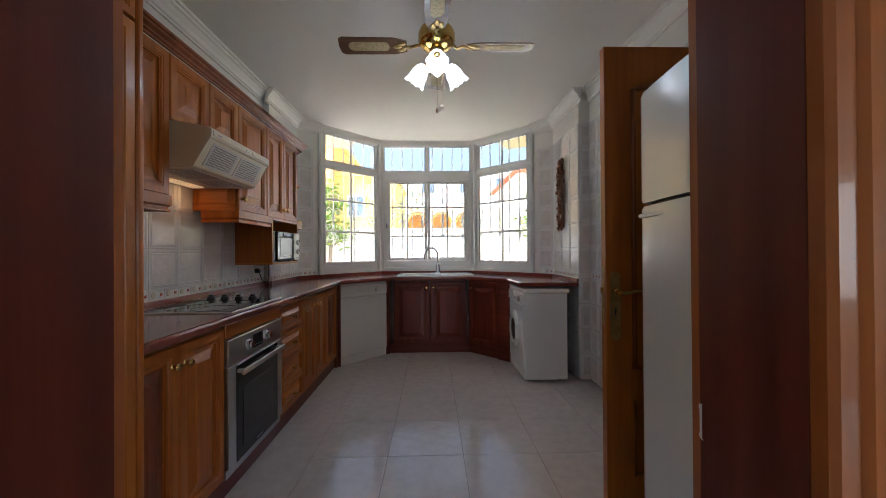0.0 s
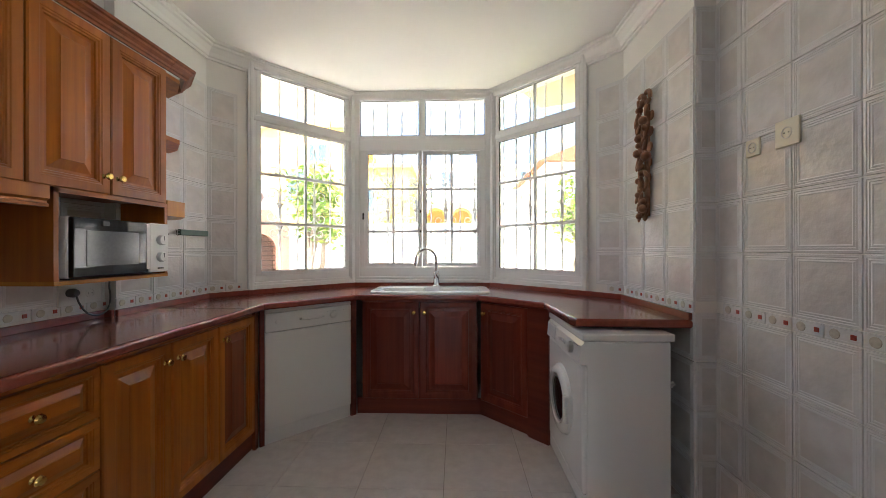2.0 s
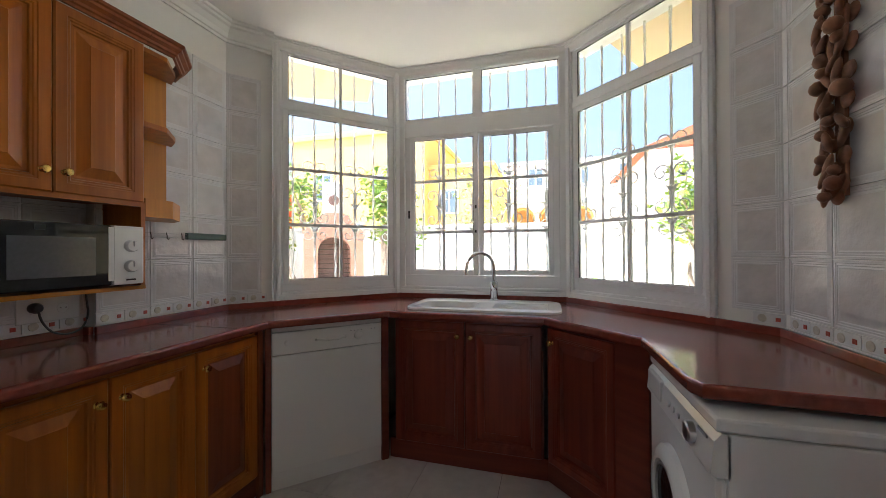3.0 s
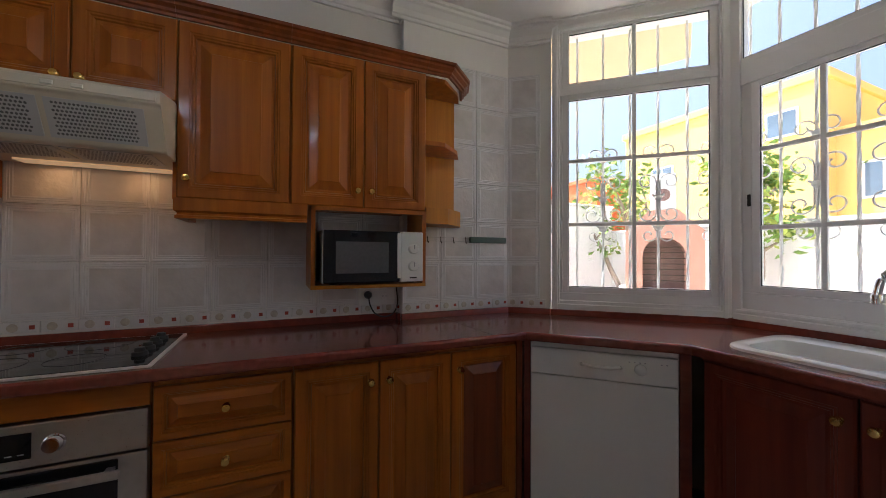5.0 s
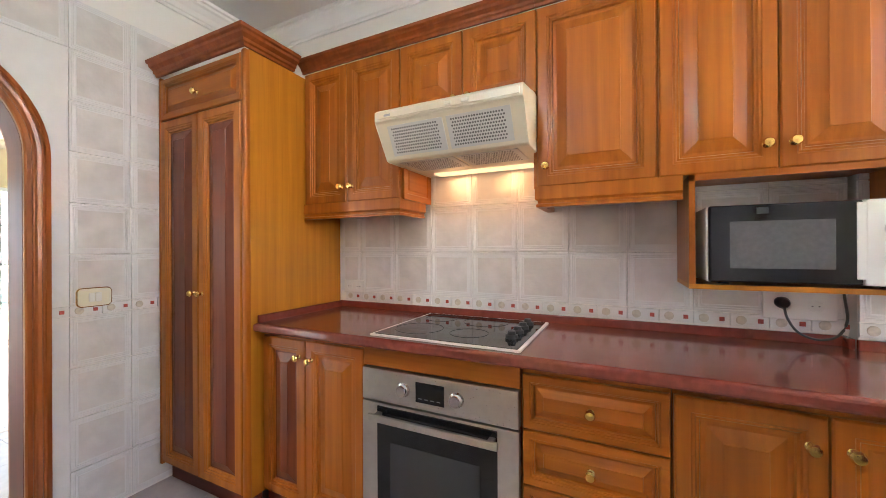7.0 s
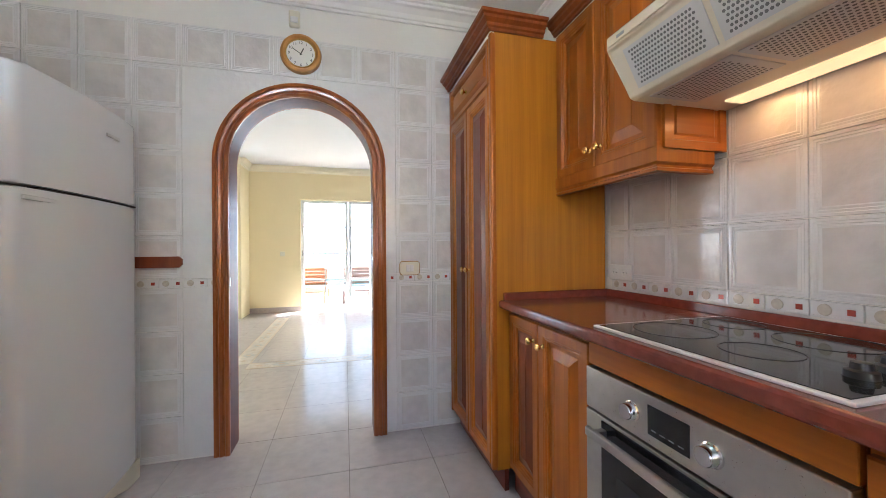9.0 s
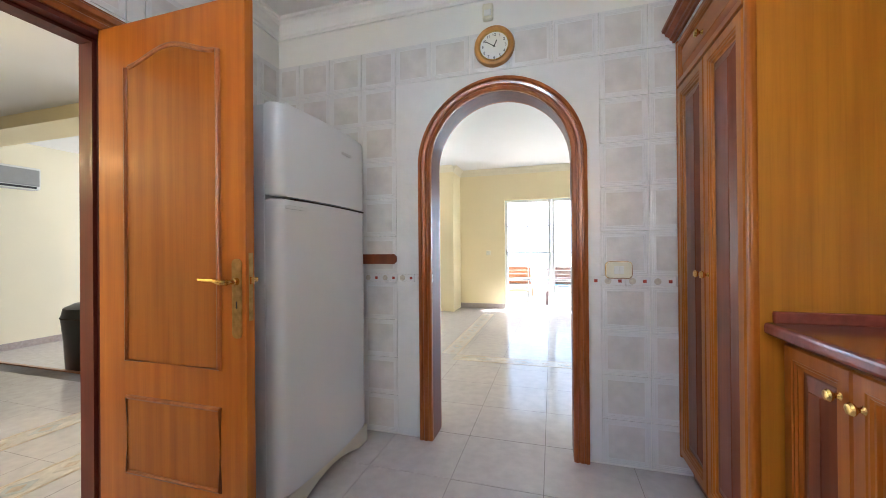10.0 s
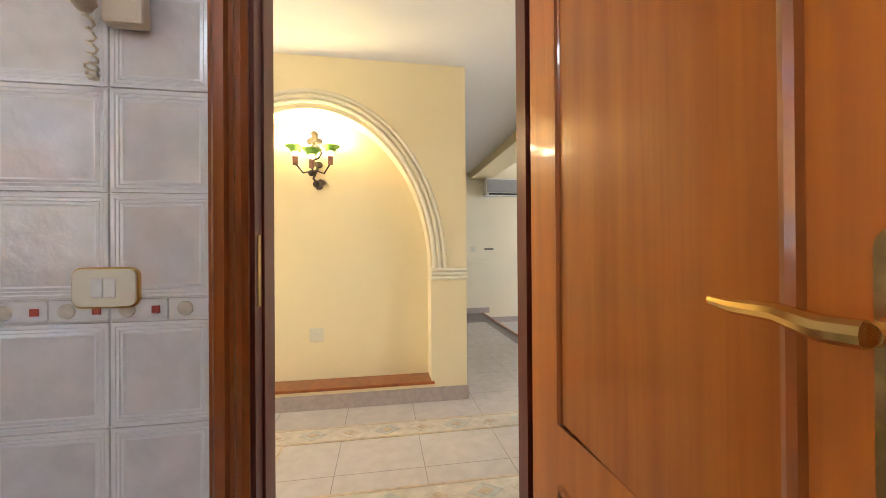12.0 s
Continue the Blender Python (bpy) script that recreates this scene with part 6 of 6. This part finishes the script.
house((-9.2, 16, -0.12), 6.4, 6, 6.3, RENDER_YELLOW, "two-storey yellow rendered house", [(1.2, 3.6, 0.9, 1.2), (4.1, 3.3, 0.9, 1.3), (2.6, 1.4, 1.0, 1.2), (5.0, 4.9, 0.8, 0.8)], 0.25)
house((-2.8, 16.5, -0.12), 2.7, 6, 4.75, RENDER_YELLOW, "lower yellow rendered wing of a house", [(0.5, 2.9, 0.8, 1.0)], 0.2)
house((-15.5, 15, -0.12), 5.6, 6, 4.6, RENDER_RED, "orange-red rendered house beyond the wall", [(3.5, 2.6, 0.9, 1.1)], 0.2)
house((-0.6, 24, -0.12), 9.0, 7, 6.4, RENDER_WHITE, "white house with an arcade and balcony", [(1.5, 5.0, 0.9, 1.2), (4.0, 4.9, 0.9, 1.3), (6.4, 5.0, 0.9, 1.2)], 0.2, (0.6, 5.6, 4.1), [(1.2, 3.2, 0.62), (2.8, 3.2, 0.62), (4.4, 3.2, 0.62)])
house((5.2, 15, -0.12), 7.0, 6, 4.6, RENDER_WHITE, "white house with a red tiled roof", [(1.0, 2.4, 0.9, 1.1), (3.5, 2.4, 0.9, 1.1)], 1.6)

# barbecue
bq = thing("barbecue", pose(-2.35, 7.55, -0.12, 0, 0, 38), "pink brick barbecue with an arched fire opening", "barbecue")
part("base", box(0, 0, 0, 1.2, 0.6, 0.75, 0.01), RENDER_PINK, bq)
part("slab", box(-0.06, -0.06, 0.75, 1.26, 0.62, 0.82, 0.01), RENDER_WHITE, bq)
part("body", prism([(0.05, 0.82), (0.3, 0.82), (0.3, 1.35)] + arc(0.6, 1.35, 0.3, 180, 0, 12)[1:-1] + [(0.9, 1.35), (0.9, 0.82), (1.15, 0.82), (1.15, 1.75), (0.8, 2.1), (0.4, 2.1), (0.05, 1.75)], 0.0, 0.55, 'y'), RENDER_PINK, bq)
part("fire_back", box(0.28, 0.3, 0.82, 0.92, 0.5, 1.66), SLATE, bq, "dark brown fireback")
for i in range(7):
    part("grate_bar", box(0.3, 0.05, 0.95 + 0.09 * i, 0.9, 0.07, 0.965 + 0.09 * i), IRON_DARK, bq)
part("chimney", box(0.42, 0.1, 2.1, 0.78, 0.45, 2.7, 0.02), RENDER_WHITE, bq)
part("vent", lathe([(0.1, 0.0), (0.1, 0.03), (0.0, 0.03)], 16, along_y(0.6, 0.1, 2.35)), SLATE, bq)


def tree(at, seed, height, spread, trunks, leaves, label, pale=0.3):
    r = random.Random(seed)
    t = thing("tree", pose(*at), label, "tree", "garden trees")
    bm = bmesh.new()
    tips = []
    for i in range(trunks):
        a = r.uniform(0, 6.28)
        p = Vector((r.uniform(-0.12, 0.12), r.uniform(-0.12, 0.12), 0))
        d = Vector((math.cos(a) * 0.25, math.sin(a) * 0.25, 1))
        pts, rad = [p.copy()], [0.07]
        for k in range(7):
            d += Vector((r.uniform(-0.3, 0.3), r.uniform(-0.3, 0.3), 0.05))
            p = p + d.normalized() * height / 8
            pts.append(p.copy())
            rad.append(0.07 * (1 - (k + 1) / 9))
            if k > 2:
                e = Vector((r.uniform(-1, 1), r.uniform(-1, 1), r.uniform(0.2, 0.9))).normalized()
                q = [p, p + e * spread * 0.25, p + e * spread * 0.45 + Vector((0, 0, 0.08))]
                tube(q, [0.025, 0.018, 0.01], 5, bm)
                tips.append(q[-1])
        tube(pts, rad, 7, bm)
        tips.append(p)
    part("trunk", bm, BARK, t, "", True)
    for nm, mat, cnt in (("crown", LEAF, int(leaves * (1 - pale))), ("pale_leaves", LEAF_PALE, int(leaves * pale))):
        bm = bmesh.new()
        for i in range(cnt):
            c = r.choice(tips) + Vector((r.gauss(0, 0.16), r.gauss(0, 0.16), r.gauss(0, 0.14))) * spread
            u = Vector((r.gauss(0, 1), r.gauss(0, 1), r.gauss(0, 0.6))).normalized()
            v = u.cross(Vector((r.gauss(0, 1), r.gauss(0, 1), r.gauss(0, 1)))).normalized()
            s = r.uniform(0.05, 0.1)
            bm.faces.new([bm.verts.new(c + k) for k in (-u * s, v * s * 0.4 - u * s * 0.2, u * s, -v * s * 0.4 - u * s * 0.2)])
        part(nm, bm, mat, t)
    return t


tree((-1.15, 8.5, -0.12), 3, 2.9, 0.9, 5, 1500, "garden tree with bare grey stems and light leaves", 0.4)
tree((-2.9, 8.7, -0.12), 8, 3.3, 0.9, 4, 900, "garden tree with bright green leaves", 0.3)
tree((-0.2, 14.5, -0.12), 11, 4.4, 1.0, 2, 300, "thin distant tree with few leaves", 0.5)
tree((4.6, 8.7, -0.12), 15, 2.6, 0.9, 3, 900, "leafy garden shrub before the wall", 0.5)


def leafy_plant(at, seed, n, length, label):
    r = random.Random(seed)
    t = thing("garden_plant", pose(*at), label, "plant", "garden plants")
    for i in range(n):
        a = r.uniform(0, 6.28)
        up = r.uniform(0.5, 1.1)
        bm = bmesh.new()
        left, right = [], []
        for k in range(7):
            s = k / 6
            rad = length * s * math.cos(up * (1 - 0.5 * s))
            z = 0.02 + length * s * math.sin(up) - 0.35 * length * s * s
            wd = 0.11 * length * math.sin(math.pi * min(1, 0.08 + s * 0.92)) ** 0.8
            c = Vector((math.cos(a) * rad, math.sin(a) * rad, z))
            o = Vector((-math.sin(a), math.cos(a), 0)) * wd
            left.append(bm.verts.new(c - o))
            right.append(bm.verts.new(c + o))
        for k in range(6):
            bm.faces.new((left[k], right[k], right[k + 1], left[k + 1]))
        part("leaf", bm, LEAF_PALE if i % 3 else LEAF, t)


leafy_plant((3.55, 7.0, -0.12), 2, 34, 1.75, "broad-leaved bright green garden plant")
leafy_plant((-1.0, 7.0, -0.12), 5, 20, 0.8, "spiky green plant by the wall")
leafy_plant((-2.9, 6.6, -0.12), 6, 18, 0.7, "spiky green plant by the barbecue")

# ---- living room and terrace ----
def sliding_door(x0, x1, label, cols):
    w = thing("window_living", pose(x0, LY - 0.1, 0), label, "glass door", kind="structure")
    W, Hh = x1 - x0, 2.055
    n = 3
    for i in range(n):
        a, b = W * i / n + 0.002, W * (i + 1) / n - 0.002
        bm = bmesh.new()
        s = 0.055
        box(a, 0, 0.005, a + s, 0.05, Hh, 0.003, bm=bm)
        box(b - s, 0, 0.005, b, 0.05, Hh, 0.003, bm=bm)
        box(a + s, 0, 0.005, b - s, 0.05, 0.08, 0.003, bm=bm)
        box(a + s, 0, Hh - 0.05, b - s, 0.05, Hh, 0.003, bm=bm)
        sh = part("sash", bm, PVC, w)
        for z in (0.56, 1.06, 1.56):
            part("glazing_bar", box(a + s, 0.012, z - 0.012, b - s, 0.038, z + 0.012), PVC, sh)
        part("glazing_bar", box((a + b) / 2 - 0.008, 0.012, 0.08, (a + b) / 2 + 0.008, 0.038, Hh - 0.05), PVC, sh)
        pn = part("pane", box(a + s, 0.022, 0.08, b - s, 0.028, Hh - 0.05), PANE_DIMMED, sh)
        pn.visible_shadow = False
    part("handle", box(W - 0.04, 0.05, 1.02, W - 0.02, 0.07, 1.12), GREY, w)


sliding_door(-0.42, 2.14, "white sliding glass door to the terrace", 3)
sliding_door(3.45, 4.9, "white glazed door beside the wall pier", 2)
socket(pose(2.45, LY, 1.06, 0, 0, 180), "cream light switch on the living room wall", 0.085, 1, name="wall_switch")
structure("terrace", box(-6, -9.6, -0.118, 9, LY - 0.2, -0.02), plain("terrace_paving", (0.62, 0.57, 0.5), 0.8, 0, 0.08, 3), "pale terrace paving outside the glass door", "terrace")
# added emissive panel that covers the sky's dark horizon with white
structure("backdrop", box(-60, -72, -0.1, 60, -71.8, 16), glow("backdrop_glow", (0.9, 0.95, 1.0), 0.9), "added glowing white panel standing in for the distance beyond the pool", "backdrop")
# made-up white paving, added so the ground past the pool looks bright
structure("pool_surround", box(-30, -60, -0.118, 30, -14.2, 0.0), RENDER_WHITE, "added white sheet that brightens the view beyond the pool", "paving")
structure("water", box(-6, -13.5, -0.118, 9, -9.6, -0.06), WATER, "blue pool water beyond the terrace", "water")
tw_ = thing("garden_wall", pose(0, 0, 0), "white low kerb wall beyond the pool", "garden wall")
part("wall", box(-12, -14.2, -0.12, 14, -14.0, 0.3), RENDER_WHITE, tw_)


def lounger(at, turn, mat, label):
    l = thing("sun_lounger", pose(*at, 0, 0, turn), label, "sun lounger", "terrace loungers")
    for x in (0.0, 0.58):
        part("side_rail", box(x, 0.0, 0.27, x + 0.045, 1.8, 0.32, 0.005), mat, l)
        for y in (0.08, 1.66):
            part("leg", box(x, y, 0.0, x + 0.045, y + 0.05, 0.27), mat, l)
    for i in range(12):
        part("seat_slat", box(0.045, 0.65 + i * 0.095, 0.295, 0.58, 0.725 + i * 0.095, 0.318), mat, l)
    m = Matrix.Translation((0, 0.62, 0.32)) @ Matrix.Rotation(radians(-112), 4, 'X')
    for i in range(5):
        bm = box(0.02, 0.03 + i * 0.09, -0.012, 0.605, 0.105 + i * 0.09, 0.012, 0.003)
        bm.transform(m @ Matrix.Rotation(radians(180), 4, 'X'))
        part("back_slat", bm, mat, l)
    return l


lounger((1.72, -7.2, -0.02), 0, TEAK, "orange-brown slatted sun lounger with raised back")
lounger((0.78, -7.2, -0.02), 0, SLATE, "dark reddish slatted sun lounger with raised back")

# floor inlay bands of the hall and living room
BAND = plain("inlay_band", (0.57, 0.51, 0.43), 0.3, 0, 0.15, 20)
INLAY_A = plain("inlay_brown", (0.5, 0.39, 0.27), 0.3, 0, 0.2, 30)
INLAY_B = plain("inlay_grey", (0.45, 0.45, 0.42), 0.3, 0, 0.15, 30)
def inlay(p, q, w=0.17):
    """A band of diamonds let into the floor between two plan points."""
    d = Vector((q[0] - p[0], q[1] - p[1], 0))
    L = d.length
    b = thing("trim_floor_band", Matrix.Translation((p[0], p[1], 0.0)) @ Matrix.Rotation(math.atan2(d.y, d.x), 4, 'Z'), "patterned inlay band of diamonds in the floor", "floor inlay", kind="structure")
    part("band", box(0, -w / 2, -0.003, L, w / 2, 0.0012), BAND, b)
    for s in (-1, 1):
        part("edge_line", box(0, s * w / 2 - 0.008, -0.003, L, s * w / 2 + 0.008, 0.002), INLAY_A, b)
    n = int(L / 0.2)
    for i in range(n):
        x = (i + 0.5) * L / n
        part("diamond", prism([(x - 0.085, 0), (x, -0.06), (x + 0.085, 0), (x, 0.06)], 0.0, 0.0022), INLAY_B if i % 2 else BAND, b)
        part("diamond", prism([(x - 0.04, 0), (x, -0.03), (x + 0.04, 0), (x, 0.03)], 0.0, 0.003), INLAY_A, b)


inlay((4.39, 2.15), (4.39, -0.2))
inlay((3.74, 2.15), (3.74, -0.2))
inlay((3.82, 2.06), (4.3, 2.06))
inlay((2.35, -1.75), (2.35, -4.3))
inlay((-2.0, -1.66), (2.27, -1.66))
structure("trim_step_nosing", box(5.2, -0.29, -0.17, 8.3, -0.25, 0.006, 0.006), TRIM, "brown wooden nosing of the single step", "step")

# niche wall lamp
sn = thing("wall_lamp", pose(4.95, 1.905, 1.55, 0, 0, -90), "iron grapevine wall lamp with three lit green glass cups", "wall lamp")
bm = bmesh.new()
tube([(0.03, -0.02, 0.0), (-0.01, -0.02, 0.06), (0.02, -0.025, 0.13), (-0.01, -0.025, 0.2), (0.0, -0.02, 0.34)], 0.009, 6, bm)
for i, (x, z) in enumerate(((0.03, 0.0), (0.045, 0.03), (0.01, 0.02), (-0.02, 0.1), (0.03, 0.16), (0.0, 0.35), (-0.03, 0.33), (0.03, 0.33), (0.0, 0.38))):
    blob(bm, (x, -0.025, z), (0.028, 0.007, 0.024), Matrix.Rotation(i * 0.9, 4, 'Y'))
tube([(0.045 * math.cos(a * 0.4), -0.02, 0.25 + 0.05 * math.sin(a * 0.4)) for a in range(16)], 0.006, 6, bm, True)
part("vine_bracket", bm, IRON_DARK, sn, "dark iron vine leaf bracket", True)
for x, y, z in ((-0.12, -0.09, 0.2), (0.0, -0.14, 0.17), (0.12, -0.09, 0.21)):
    part("arm", tube([(0, -0.02, 0.12), (x * 0.6, y * 0.7, 0.09), (x, y, z - 0.05)], 0.006, 6), IRON_DARK, sn, "", True)
    part("candle_sleeve", lathe([(0.018, -0.06), (0.02, 0.0), (0.0, 0.001)], 10, Matrix.Translation((x, y, z))), CARVED, sn, "", True)
    part("bulb", lathe([(0.0, 0.0), (0.016, 0.008), (0.02, 0.03), (0.012, 0.055), (0.0, 0.065)], 12, Matrix.Translation((x, y, z))), BULB_WARM, sn, "warm lit bulb", True)
    part("glass_cup", lathe([(0.028, 0.03), (0.045, 0.055), (0.066, 0.068), (0.068, 0.072), (0.044, 0.062), (0.026, 0.04)], 14, Matrix.Translation((x, y, z)), cap=False), GREEN_GLASS, sn, "green glass cup", True)
    point_lamp("wall_lamp_light", (4.95 + y - 0.03, 1.905 - x, 1.55 + z + 0.1), 0.55, 0.03, (1.0, 0.72, 0.38))
socket(pose(4.95, 1.9, 0.47, 0, 0, -90), "ivory socket low in the niche", 0.1, 1, name="wall_socket")

# sitting area: air conditioner, switches, black pouf
an = thing("air_conditioner", pose(8.3, -0.3, 2.0, 0, 0, -90), "white wall air conditioner with grey front", "air conditioner")
part("case", box(0.0, -0.2, 0.0, 0.95, 0.0, 0.3, 0.02, 3), ENAMEL, an)
part("front", box(0.02, -0.21, 0.05, 0.93, -0.195, 0.27, 0.004), GREY, an, "grey front panel")
part("outlet", box(0.05, -0.205, 0.012, 0.9, -0.19, 0.04), BLACK, an, "dark air outlet")
socket(pose(8.3, -0.12, 1.1, 0, 0, -90), "ivory switch on the far wall", 0.1, 1, name="wall_switch")
kk = thing("wall_niche_plate", pose(8.3, -0.4, 1.1, 0, 0, -90), "dark narrow plate on the far wall", "wall plate")
part("plate", box(-0.08, -0.01, -0.012, 0.08, 0.0, 0.012), BLACK, kk)
pf = thing("pouf", pose(6.0, -0.75, -0.17), "black leather pouf on the lower floor", "pouf")
part("body", lathe([(0.28, 0.0), (0.31, 0.03), (0.33, 0.4), (0.35, 0.62), (0.33, 0.72), (0.25, 0.76), (0.0, 0.77)], 28), BLACK, pf, "", True)
part("seam", tube([(0.35 * math.cos(radians(a)), 0.35 * math.sin(radians(a)), 0.62) for a in range(0, 360, 15)], 0.008, 6, closed=True), DARK, pf)
dd = thing("door_2", pose(8.29, 1.0, 0, 0, 0, -90), "dark wooden door at the end of the hall", "door", kind="structure")
part("leaf", box(0.0, -0.03, 0.0, 0.75, 0.0, 2.03), TRIM_DARK, dd)
part("frame", box(-0.07, -0.05, 0.0, 0.0, 0.0, 2.1), TRIM, dd)
part("frame", box(0.75, -0.05, 0.0, 0.82, 0.0, 2.1), TRIM, dd)
# dado mouldings
for y0_, y1_ in ((-0.35, 0.2),):
    structure("trim_dado", box(8.278, y0_, 0.86, 8.3, y1_, 0.92, 0.006), CREAM_PALE, "cream dado moulding on the far wall", "moulding")
